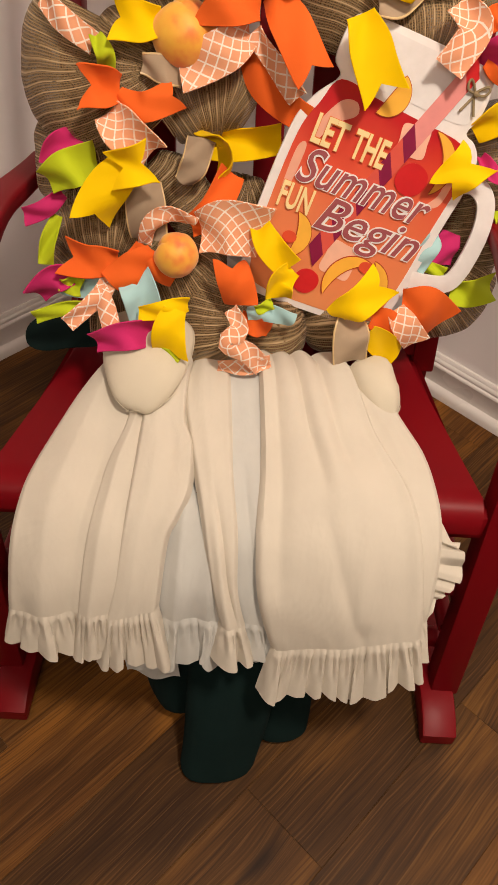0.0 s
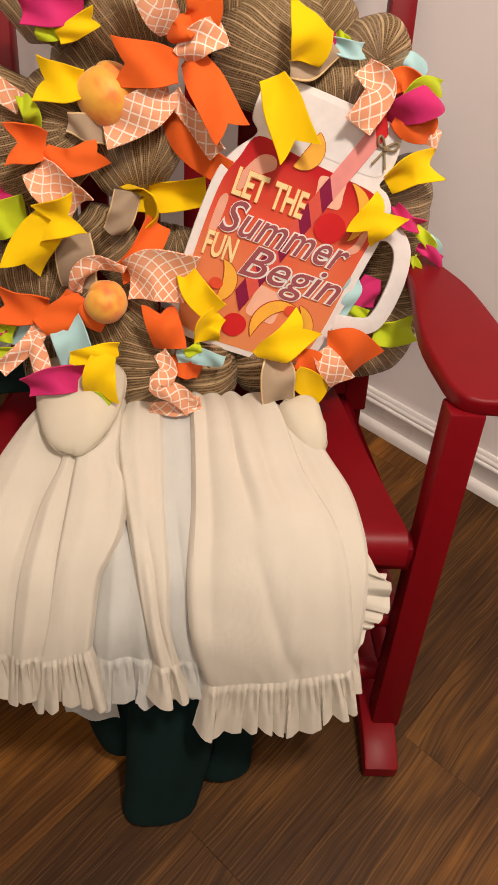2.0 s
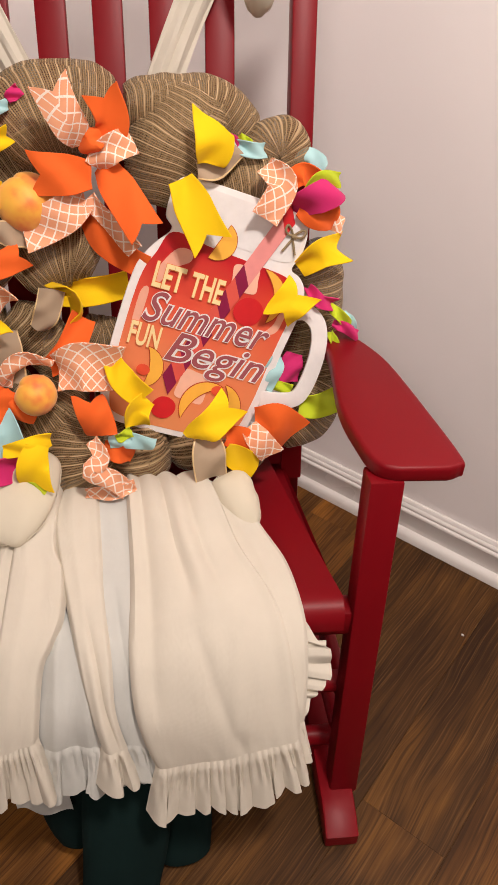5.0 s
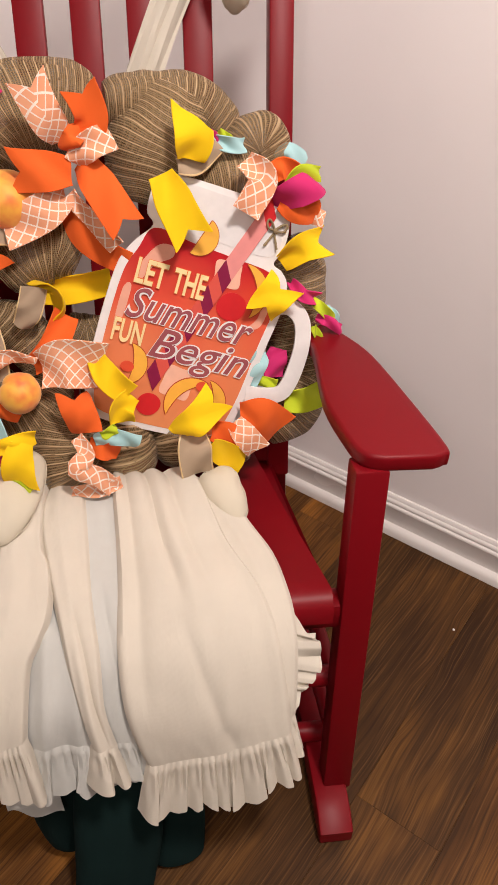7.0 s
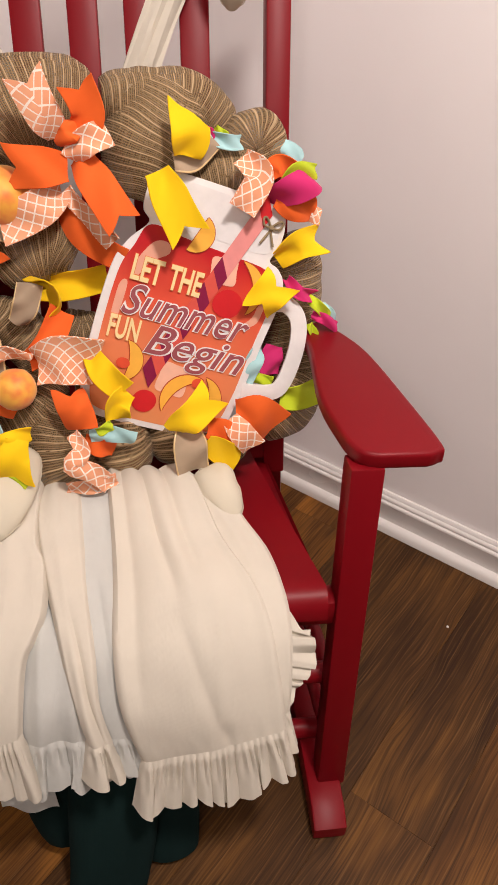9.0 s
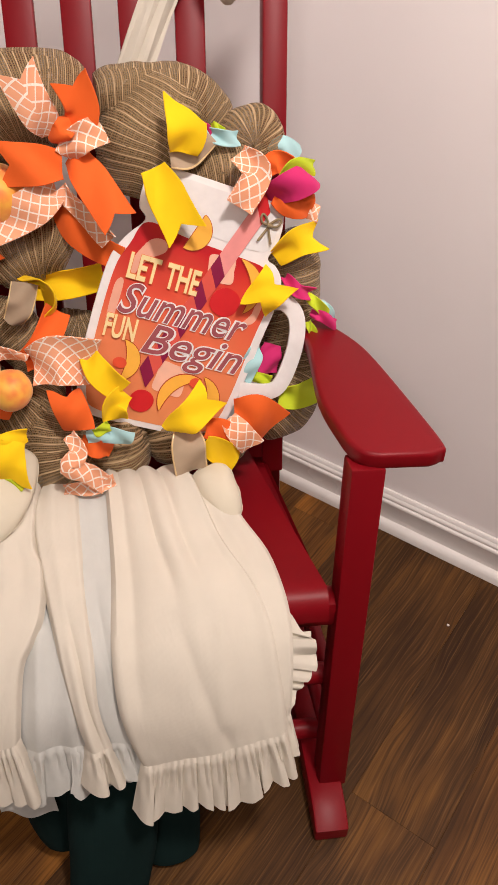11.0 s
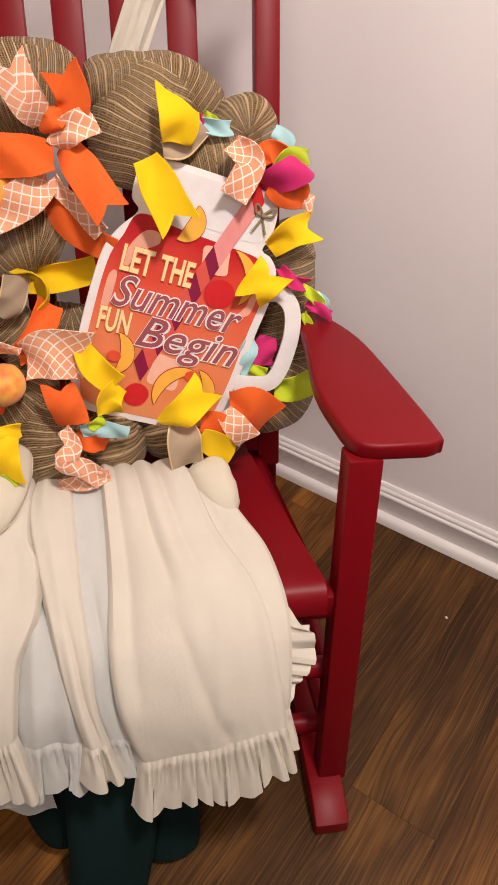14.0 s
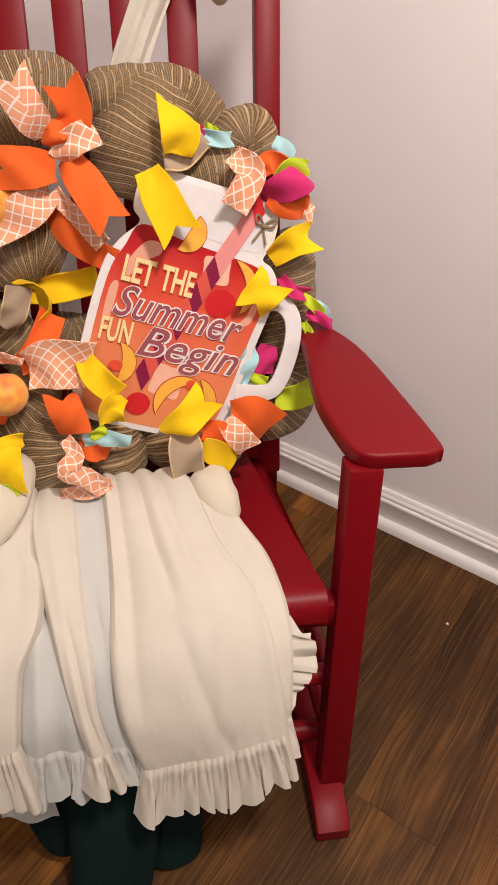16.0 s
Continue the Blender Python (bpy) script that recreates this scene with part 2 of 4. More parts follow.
def box(bm, lo, hi, bevel=0.003, m=None, segments=2):
    """A box between two corners, with rounded edges."""
    made = bmesh.ops.create_cube(bm, size=1.0)["verts"]
    c = [(a + b) / 2 for a, b in zip(lo, hi)]
    s = [b - a for a, b in zip(lo, hi)]
    for v in made:
        v.co = Vector([k + q * w for k, q, w in zip(c, v.co, s)])
        if m:
            v.co = m @ v.co
    if bevel:
        edges = list({e for v in made for e in v.link_edges})
        bmesh.ops.bevel(bm, geom=edges, offset=bevel, segments=segments, profile=0.5, affect="EDGES")
    return bm


def slab(bm, outline, lo, hi, bevel=0.004):
    """A board of a given outline (x, y) between two heights, its rims rounded."""
    ring = [bm.verts.new((x, y, lo)) for x, y in outline]
    face = bm.faces.new(ring)
    grown = bmesh.ops.extrude_face_region(bm, geom=[face])["geom"]
    for v in grown:
        if isinstance(v, bmesh.types.BMVert):
            v.co.z = hi
    bmesh.ops.recalc_face_normals(bm, faces=bm.faces)
    if bevel:
        rims = [e for e in bm.edges if abs(e.verts[0].co.z - e.verts[1].co.z) < 1e-6]
        bmesh.ops.bevel(bm, geom=rims, offset=bevel, segments=3, profile=0.5, affect="EDGES")
    return bm


def smooth_path(points, count, closed=False):
    """Points along a smooth curve through the given ones (Catmull-Rom)."""
    pts = [Vector(p) for p in points]
    n = len(pts)
    spans = n if closed else n - 1
    out = []
    for i in range(count if closed else count + 1):
        t = i * spans / count
        k = min(int(t), spans - 1)
        f = t - k
        if closed:
            a, b, c, d = (pts[(k + j) % n] for j in (-1, 0, 1, 2))
        else:
            a, b, c, d = (pts[min(max(k + j, 0), n - 1)] for j in (-1, 0, 1, 2))
        out.append(0.5 * (2 * b + (c - a) * f + (2 * a - 5 * b + 4 * c - d) * f * f + (3 * b - a - 3 * c + d) * f ** 3))
    return out


def sheet(bm, rows, us=None, vs=None, thick=0.0):
    """A grid of points as a surface with UVs in metres; with thickness, closed round its rims."""
    uv = bm.loops.layers.uv.verify()
    nr, nc = len(rows), len(rows[0])
    grid = [[bm.verts.new(p) for p in row] for row in rows]
    if us is None:
        us = [0.0]
        for i in range(1, nr):
            us.append(us[-1] + (rows[i][nc // 2] - rows[i - 1][nc // 2]).length)
    if vs is None:
        mid = nr // 2
        vs = [0.0]
        for j in range(1, nc):
            vs.append(vs[-1] + (rows[mid][j] - rows[mid][j - 1]).length)
    for i in range(nr - 1):
        for j in range(nc - 1):
            f = bm.faces.new((grid[i][j], grid[i][j + 1], grid[i + 1][j + 1], grid[i + 1][j]))
            for loop, (a, b) in zip(f.loops, ((i, j), (i, j + 1), (i + 1, j + 1), (i + 1, j))):
                loop[uv].uv = (us[a], vs[b])
    if thick:
        back = []
        for i in range(nr):
            line = []
            for j in range(nc):
                down = rows[min(i + 1, nr - 1)][j] - rows[max(i - 1, 0)][j]
                over = rows[i][min(j + 1, nc - 1)] - rows[i][max(j - 1, 0)]
                line.append(bm.verts.new(rows[i][j] + over.cross(down).normalized() * thick))
            back.append(line)
        for i in range(nr - 1):
            for j in range(nc - 1):
                f = bm.faces.new((back[i][j], back[i + 1][j], back[i + 1][j + 1], back[i][j + 1]))
                for loop, (p, q) in zip(f.loops, ((i, j), (i + 1, j), (i + 1, j + 1), (i, j + 1))):
                    loop[uv].uv = (us[p], vs[q])
        for i in range(nr - 1):
            bm.faces.new((grid[i][0], grid[i + 1][0], back[i + 1][0], back[i][0]))
            bm.faces.new((grid[i][-1], back[i][-1], back[i + 1][-1], grid[i + 1][-1]))
        for j in range(nc - 1):
            bm.faces.new((grid[0][j], back[0][j], back[0][j + 1], grid[0][j + 1]))
            bm.faces.new((grid[-1][j], grid[-1][j + 1], back[-1][j + 1], back[-1][j]))
        bmesh.ops.recalc_face_normals(bm, faces=bm.faces)
    return bm


def tube(bm, path, radius, sides=12, cap=True):
    """A round bar along a path; radius is a number or a function of the way along, 0 to 1."""
    uv = bm.loops.layers.uv.verify()
    pts = [Vector(p) for p in path]
    n = len(pts)
    normal = None
    rings, us, r_at = [], [0.0], []
    for i, p in enumerate(pts):
        t = (pts[min(i + 1, n - 1)] - pts[max(i - 1, 0)]).normalized()
        if normal is None:
            normal = t.orthogonal().normalized()
        normal = (normal - t * normal.dot(t)).normalized()
        side = t.cross(normal)
        r = radius(i / (n - 1)) if callable(radius) else radius
        r_at.append(r)
        rings.append([bm.verts.new(p + r * (math.cos(a) * normal + math.sin(a) * side)) for a in (2 * math.pi * k / sides for k in range(sides))])
        if i:
            us.append(us[-1] + (p - pts[i - 1]).length)
    big = max(r_at)
    for i in range(n - 1):
        for k in range(sides):
            k2 = (k + 1) % sides
            f = bm.faces.new((rings[i][k], rings[i][k2], rings[i + 1][k2], rings[i + 1][k]))
            turn = 2 * math.pi * big / sides
            for loop, (a, b) in zip(f.loops, ((i, k), (i, k + 1), (i + 1, k + 1), (i + 1, k))):
                loop[uv].uv = (us[a], b * turn)
    if cap:
        bm.faces.new(list(reversed(rings[0])))
        bm.faces.new(rings[-1])
    return bm


def bar(bm, a, b, width, depth, bevel=0.004, facing=(0, -1, 0)):
    """A straight squared timber from a to b, broad side towards facing."""
    a, b = Vector(a), Vector(b)
    z = (b - a).normalized()
    y = -Vector(facing)
    y = (y - z * y.dot(z)).normalized()
    x = y.cross(z)
    m = Matrix((x, y, z)).transposed().to_4x4()
    m.translation = a
    return box(bm, (-width / 2, -depth / 2, 0), (width / 2, depth / 2, (b - a).length), bevel, m)


# ---- room ----
ROOM = pose(0, 0, 0, 0, 0, 44.9)       # its x points at the right-hand wall, its y at the other
RIGHT, LEFT, BACK, HIGH = 1.262, 1.381, -2.9, 2.44


def wall(name, lo, hi, material=None, label="smooth wall in pale pinkish-white paint"):
    ob = new(name, mesh_of(name, box(bmesh.new(), lo, hi, 0), material or WALL, False))
    ob.matrix_world = ROOM
    return tagged(ob, label, "wall", kind="structure")


wall("wall_east", (RIGHT, BACK, 0), (RIGHT + 0.12, LEFT + 0.12, HIGH))
wall("wall_north", (BACK, LEFT, 0), (RIGHT, LEFT + 0.12, HIGH))
# unseen walls that close the room, kept dark so they return little light
wall("wall_west", (BACK - 0.12, BACK, 0), (BACK, LEFT + 0.12, HIGH), UNSEEN_WALL, "unseen wall, darkened to cut bounced light")
wall("wall_south", (BACK - 0.12, BACK - 0.12, 0), (RIGHT + 0.12, BACK, HIGH), UNSEEN_WALL, "unseen wall, darkened to cut bounced light")
ceiling = new("ceiling", mesh_of("ceiling", box(bmesh.new(), (BACK - 0.12, BACK - 0.12, HIGH), (RIGHT + 0.12, LEFT + 0.12, HIGH + 0.1), 0), CEILING, False))
ceiling.matrix_world = ROOM
tagged(ceiling, "flat white painted ceiling", "ceiling", kind="structure")
floor = new("floor", mesh_of("floor", box(bmesh.new(), (BACK - 0.12, BACK - 0.12, -0.06), (RIGHT + 0.12, LEFT + 0.12, -0.006), 0), GAP, False))
floor.matrix_world = ROOM
tagged(floor, "brown wood-look plank floor with dark grain", "floor", kind="structure")


def skirting(name, m, length):
    """Baseboard with a ridged cap and a rounded shoe; x runs along it, y points into the wall."""
    profile = [(0.0, 0.100), (-0.005, 0.100), (-0.008, 0.097), (-0.009, 0.091), (-0.0125, 0.088), (-0.014, 0.083), (-0.0125, 0.079),
               (-0.0165, 0.076), (-0.0175, 0.072), (-0.0155, 0.069), (-0.0155, 0.026), (-0.020, 0.025), (-0.026, 0.021), (-0.030, 0.013), (-0.031, 0.0), (0.0, 0.0)]
    bm = bmesh.new()
    a = [bm.verts.new((0, y, z)) for y, z in profile]
    b = [bm.verts.new((length, y, z)) for y, z in profile]
    for i in range(len(profile) - 1):
        bm.faces.new((a[i], b[i], b[i + 1], a[i + 1]))
    bmesh.ops.recalc_face_normals(bm, faces=bm.faces)
    ob = new(name, mesh_of(name, bm, TRIM))
    ob.matrix_world = ROOM @ m
    return tagged(ob, "glossy white baseboard with ridged cap and shoe moulding", "baseboard", kind="structure")


skirting("baseboard_east", pose(RIGHT - 0.001, LEFT, 0, 0, 0, -90), LEFT - BACK)
skirting("baseboard_north", pose(BACK, LEFT - 0.001, 0), RIGHT - BACK)

# ---- rocking chair ----
CHAIR = pose(-0.02, 0, 0, 0, 0, -2.5)
chair = thing("rocking_chair", CHAIR, "glossy deep red wooden rocking chair with slatted back", "rocking chair")
BACK_X = 0.02


def on_back(x, z, deep=0.0):
    """A point of the leaning back: x from the chair's middle, height z, deep towards the wall."""
    return (BACK_X + x, 0.985 + (z - 0.41) * 0.325 + deep, z)


for side in (1, -1):
    # front post
    bm = bmesh.new()
    bar(bm, (side * 0.351, 0.562, 0.036), (side * 0.360, 0.657, 0.632), 0.045, 0.042, 0.004)
    part("front_post", bm, RED, chair)
    # arm
    inner = [(0.295, 1.075), (0.316, 0.985), (0.330, 0.908), (0.322, 0.776), (0.333, 0.695), (0.342, 0.662), (0.355, 0.646), (0.374, 0.639)]
    outer = [(0.436, 0.637), (0.451, 0.643), (0.4585, 0.658), (0.440, 0.764), (0.416, 0.877), (0.392, 0.933), (0.368, 0.972), (0.345, 1.035), (0.335, 1.075)]
    line = [(p.x, p.y) for p in smooth_path([(x, y, 0) for x, y in inner], 28)] + [(p.x, p.y) for p in smooth_path([(x, y, 0) for x, y in outer], 32)]
    if side < 0:
        line = [(-x, y) for x, y in reversed(line)]
    bm = slab(bmesh.new(), line, 0.631, 0.656, 0.006)
    part("arm", bm, RED, chair)
    # rocker
    bm = bmesh.new()
    low, high = [], []
    for i in range(33):
        f = i / 32
        y = 0.475 + f * 0.90
        z = 0.004 * ((y - 0.80) / 0.32) ** 2
        rise = 0.046 if f > 0.07 else 0.046 - 0.020 * (1 - f / 0.07) ** 2
        low.append((y, z))
        high.append((y, z + rise))
    ring = low + high[::-1]
    x0, x1 = (0.312, 0.366) if side > 0 else (-0.366, -0.312)
    a = [bm.verts.new((x0, y, z)) for y, z in ring]
    b = [bm.verts.new((x1, y, z)) for y, z in ring]
    n = len(ring)
    for i in range(n):
        bm.faces.new((a[i], a[(i + 1) % n], b[(i + 1) % n], b[i]))
    bm.faces.new(a[::-1])
    bm.faces.new(b)
    bmesh.ops.recalc_face_normals(bm, faces=bm.faces)
    bmesh.ops.bevel(bm, geom=[e for e in bm.edges if abs(e.verts[0].co.x - e.verts[1].co.x) < 1e-6], offset=0.004, segments=2, profile=0.5, affect="EDGES")
    part("rocker", bm, RED, chair)
    # back post and rear leg
    bm = bmesh.new()
    bar(bm, on_back(side * 0.277, 0.36), on_back(side * 0.283, 1.17), 0.037, 0.036, 0.004)
    part("back_post", bm, RED, chair)
    bm = bmesh.new()
    bar(bm, (side * 0.325, 1.10, 0.055), (BACK_X * 0.5 + side * 0.280, 0.99, 0.44), 0.040, 0.042, 0.004)
    part("rear_leg", bm, RED, chair)
    # side stretchers and the seat's side rail
    for z, y in ((0.22, 1.045), (0.13, 1.07)):
        bm = bmesh.new()
        tube(bm, smooth_path([(side * 0.345, 0.61, z), (side * 0.318, y, z - 0.01)], 6), 0.014, 14)
        part("side_stretcher", bm, RED, chair)
    bm = bmesh.new()
    bar(bm, (side * 0.300, 0.63, 0.390), (side * 0.252, 1.0, 0.366), 0.026, 0.055, 0.004, (side, 0, 0))
    part("side_rail", bm, RED, chair)

bm = bmesh.new()
bar(bm, (-0.345, 0.626, 0.394), (0.345, 0.626, 0.394), 0.040, 0.050, 0.010, (0, 0, 1))
part("front_rail", bm, RED, chair)
for z in (0.233, 0.075):
    bm = bmesh.new()
    tube(bm, smooth_path([(-0.34, 0.625, z), (0, 0.625, z), (0.34, 0.625, z)], 8), 0.017, 16)
    part("front_stretcher", bm, RED, chair)
bm = bmesh.new()
rows = []
for y, drop in [(0.602, 0.020), (0.6025, 0.011), (0.6045, 0.004), (0.609, 0.0)] + [(0.61 + 0.39 * k / 20, 0.0) for k in range(21)]:
    f = max(0.0, (y - 0.61) / 0.39)
    half = 0.318 - 0.078 * f
    rows.append([Vector((c * half, y, 0.434 - drop - 0.030 * f - 0.010 * math.sin(math.pi * f) * (1 - c ** 4))) for c in (k / 12 - 1 for k in range(25))])
sheet(bm, rows, thick=0.020)
part("seat", bm, RED, chair)
for k in range(-2, 3):
    bm = bmesh.new()
    bar(bm, on_back(k * 0.079, 0.43), on_back(k * 0.080, 1.12), 0.043, 0.016, 0.003)
    part("back_slat", bm, RED, chair)
for z, tall in ((0.415, 0.05), (1.14, 0.07)):
    bm = bmesh.new()
    bar(bm, on_back(-0.265, z), on_back(0.265, z), tall, 0.026, 0.005, (0, 0.95, -0.3))
    part("back_rail", bm, RED, chair)

# ---- ruffled cream garment laid over the seat ----
DRAPE = smooth_path([(0, 0.885, 0.445), (0, 0.84, 0.478), (0, 0.77, 0.498), (0, 0.68, 0.477), (0, 0.60, 0.455), (0, 0.545, 0.422), (0, 0.507, 0.37), (0, 0.487, 0.315), (0, 0.474, 0.265), (0, 0.462, 0.21)], 244)
STEP = 0.61 / 244


def drape(x, down, off=0.0):
    """A point on the garment: x across, so many metres down from its top, off proud of it."""
    k = down / STEP
    i = min(max(int(k), 0), len(DRAPE) - 2)
    p = DRAPE[i].lerp(DRAPE[i + 1], k - i)
    t = (DRAPE[i + 1] - DRAPE[i]).normalized()
    return Vector((x, p.y + t.z * off, p.z - t.y * off))


def edge_at(line, down):
    """x of a panel's edge, given as (down, x) pairs."""
    pts = smooth_path([(a, b, 0) for a, b in line], 40)
    for a, b in zip(pts, pts[1:]):
        if a.x <= down <= b.x:
            return a.y + (b.y - a.y) * (down - a.x) / max(b.x - a.x, 1e-6)
    return pts[-1].y if down > pts[-1].x else pts[0].y


def ease(f):
    f = min(max(f, 0.0), 1.0)
    return f * f * (3 - 2 * f)


def pleats(rng, count):
    """Uneven gathers along a frill: (start, width, length factor, depth, which way it is pressed)."""
    cuts = [0.0]
    for _ in range(count):
        cuts.append(cuts[-1] + rng.uniform(0.55, 1.5))
    return [(a / cuts[-1], (b - a) / cuts[-1], rng.uniform(0.80, 1.18), rng.uniform(0.5, 1.35), rng.random() < 0.7) for a, b in zip(cuts, cuts[1:])]


def pleat_at(row, s):
    """Depth 0 to 1 of the gathers at s, with the gather's width, length and strength there."""
    for i, (start, wide, tall, deep, forward) in enumerate(row):
        if s <= start + wide or i == len(row) - 1:
            b = min(max((s - start) / wide, 0.0), 1.0)
            if not forward:
                b = 1 - b
            d = ease(b / 0.42) if b < 0.72 else 1 - ease((b - 0.72) / 0.28)
            after = row[min(i + 1, len(row) - 1)]
            k = ease((s - start) / wide)
            return d * deep, wide, tall + (after[2] - tall) * k, 1.0 if forward else -1.0


def cloth_panel(parent, left, right, off, hem, ruffle, count, folds, material=None, seed=1, rims=(0.006, 0.006), relief=1.0):
    """One gore of the garment with its gathered frill. hem: how far down it ends on its left and right side;
    folds: (place at the top, place at the hem, width, depth, first and last part of the length); rims: how far each edge turns under."""
    rng = random.Random(seed)
    rows, cols, top = 64, 56, left[0][0]

    def at(s, f):
        end = hem[0] + (hem[1] - hem[0]) * s
        down = top + (end - top) * f
        xa, xb = edge_at(left, down), edge_at(right, down)
        x = xa * (1 - s) + xb * s
        wide = max(xb - xa, 0.01)
        o = off
        for edge, turned in ((s * wide, rims[0]), ((1 - s) * wide, rims[1])):
            o -= turned * (1 - ease(edge / 0.006)) ** 1.3
        for first, last, broad, deep, f0, f1 in folds:
            d = abs(s - first - (last - first) * f) / broad
            o += 1.35 * deep * math.exp(-d ** 1.5) * ease((f - f0) / 0.18 + 0.5) * ease((f1 - f) / 0.18 + 0.5)
        o += relief * (0.0065 * noise.noise((s * 1.7 + seed, f * 1.9, 0.3)) * (0.35 + f) + 0.0016 * noise.noise((s * 4 + f * 2.5 + seed, f * 5 - s * 2, 2.3)))
        # short puckers that run up from the gathered seam
        pull = ease((f - 0.88) / 0.12)
        o += 0.0016 * pull * noise.noise((s * count * 1.3, f * 2.0, seed))
        return drape(x, down, o)

    grid = [[at(j / cols, i / rows) for j in range(cols + 1)] for i in range(rows + 1)]
    bm = bmesh.new()
    sheet(bm, grid, thick=-0.0012)
    panel = part("gore", bm, material or CREAM, parent)
    # gathered frill below the seam
    row = pleats(rng, count)
    n = count * 16
    seam = [at(j / n, 1.0) for j in range(n + 1)]
    span = (seam[-1] - seam[0]).length
    fine = rng.uniform(0, 6)
    frill_rows = []
    for i in range(13):
        f = i / 12
        line = []
        for j, p in enumerate(seam):
            s = j / n
            d, wide, tall, way = pleat_at(row, s)
            long = ruffle * tall
            deep = 0.0105 * (d - 0.35) * f ** 0.8
            pucker = 0.0028 * math.sin(2 * math.pi * count * 2.1 * s + fine) * math.sin(math.pi * min(1.0, f * 1.6))
            slip = way * 0.36 * wide * span * (d - 0.4) * f ** 0.7 + (s - 0.5) * 0.030 * f
            line.append(p + Vector((slip, -0.30 * long * f - deep - pucker - 0.0022 * math.sin(min(1.0, f * 5) * 3.14), -0.93 * long * f)))
        frill_rows.append(line)
    bm = bmesh.new()
    sheet(bm, frill_rows, thick=-0.0010)
    part("frill", bm, material or CREAM, panel)
    # stitched seam
    bm = bmesh.new()
    tube(bm, [at(j / 40, 1.0) + Vector((0, -0.0002, 0.0)) for j in range(41)], 0.0007, 6)
    part("seam", bm, material or CREAM, panel)
    return panel


dress = thing("ruffled_dress", pose(0, 0, 0), "cream cotton dress with gathered ruffle hem laid over the seat", "dress")
# outer gore at the far side, its neighbour, and the one whose free edge falls open over the lining
cloth_panel(dress, [(0.10, -0.158), (0.128, -0.176), (0.19, -0.219), (0.252, -0.250), (0.298, -0.262), (0.368, -0.270), (0.455, -0.276)], [(0.10, -0.12), (0.218, -0.135), (0.318, -0.155), (0.45, -0.168)], 0.007, (0.440, 0.440), 0.066, 5,
            [(0.40, 0.40, 0.30, 0.009, 0.0, 1.2), (0.80, 0.72, 0.12, -0.004, 0.4, 1.2)], seed=3)
cloth_panel(dress, [(0.10, -0.122), (0.191, -0.136), (0.25, -0.159), (0.339, -0.177), (0.45, -0.190)], [(0.10, -0.07), (0.20, -0.100), (0.296, -0.110), (0.45, -0.130)], 0.009, (0.436, 0.440), 0.078, 4,
            [(0.35, 0.30, 0.22, 0.006, 0.2, 1.2)], seed=7, rims=(0.010, 0.0))
cloth_panel(dress, [(0.10, -0.110), (0.197, -0.116), (0.296, -0.127), (0.38, -0.139), (0.455, -0.154)], [(0.10, -0.05), (0.186, -0.058), (0.222, -0.046), (0.273, -0.047), (0.310, -0.062), (0.343, -0.075), (0.45, -0.088)], 0.014, (0.448, 0.430), 0.084, 5,
            [(0.30, 0.40, 0.30, 0.005, 0.1, 1.2), (0.20, 0.25, 0.07, -0.004, -0.2, 0.25)], seed=11, rims=(0.008, 0.012))
# lining seen in the opening, the shade there put into its grey colour
cloth_panel(dress, [(0.20, -0.085), (0.30, -0.100), (0.40, -0.105), (0.47, -0.108)], [(0.20, 0.03), (0.40, 0.03), (0.47, 0.035)], -0.006, (0.458, 0.462), 0.078, 6,
            [(0.40, 0.30, 0.10, 0.008, 0.3, 1.2), (0.70, 0.60, 0.10, 0.006, 0.3, 1.2)], SHADED_COTTON, seed=15)
# middle panel, its right strip greyed to stand for shade, and the broad front panel
cloth_panel(dress, [(0.10, -0.030), (0.226, -0.018), (0.362, -0.014), (0.47, -0.020)], [(0.10, 0.055), (0.226, 0.060), (0.362, 0.060), (0.47, 0.075)], 0.004, (0.460, 0.466), 0.074, 4,
            [(0.30, 0.75, 0.10, -0.004, 0.45, 0.95)], SHADED_COTTON, seed=21, rims=(0.0, 0.0))
cloth_panel(dress, [(0.10, -0.050), (0.118, -0.054), (0.166, -0.062), (0.228, -0.050), (0.294, -0.036), (0.385, -0.022), (0.47, -0.006)], [(0.10, -0.004), (0.226, 0.004), (0.330, 0.012), (0.400, 0.014), (0.47, 0.026)], 0.009, (0.456, 0.460), 0.074, 2,
            [(0.40, 0.45, 0.35, 0.005, 0.0, 1.2), (0.20, 0.75, 0.12, -0.004, 0.5, 0.95)], seed=22, rims=(0.010, 0.006))
cloth_panel(dress, [(0.10, 0.120), (0.16, 0.150), (0.25, 0.185), (0.40, 0.20), (0.47, 0.20)], [(0.10, 0.150), (0.160, 0.212), (0.181, 0.226), (0.222, 0.252), (0.267, 0.264), (0.309, 0.268), (0.365, 0.266), (0.47, 0.258)], 0.006, (0.462, 0.452), 0.070, 3,
            [(0.5, 0.6, 0.2, 0.004, 0.0, 1.0)], seed=25, rims=(0.0, 0.005))
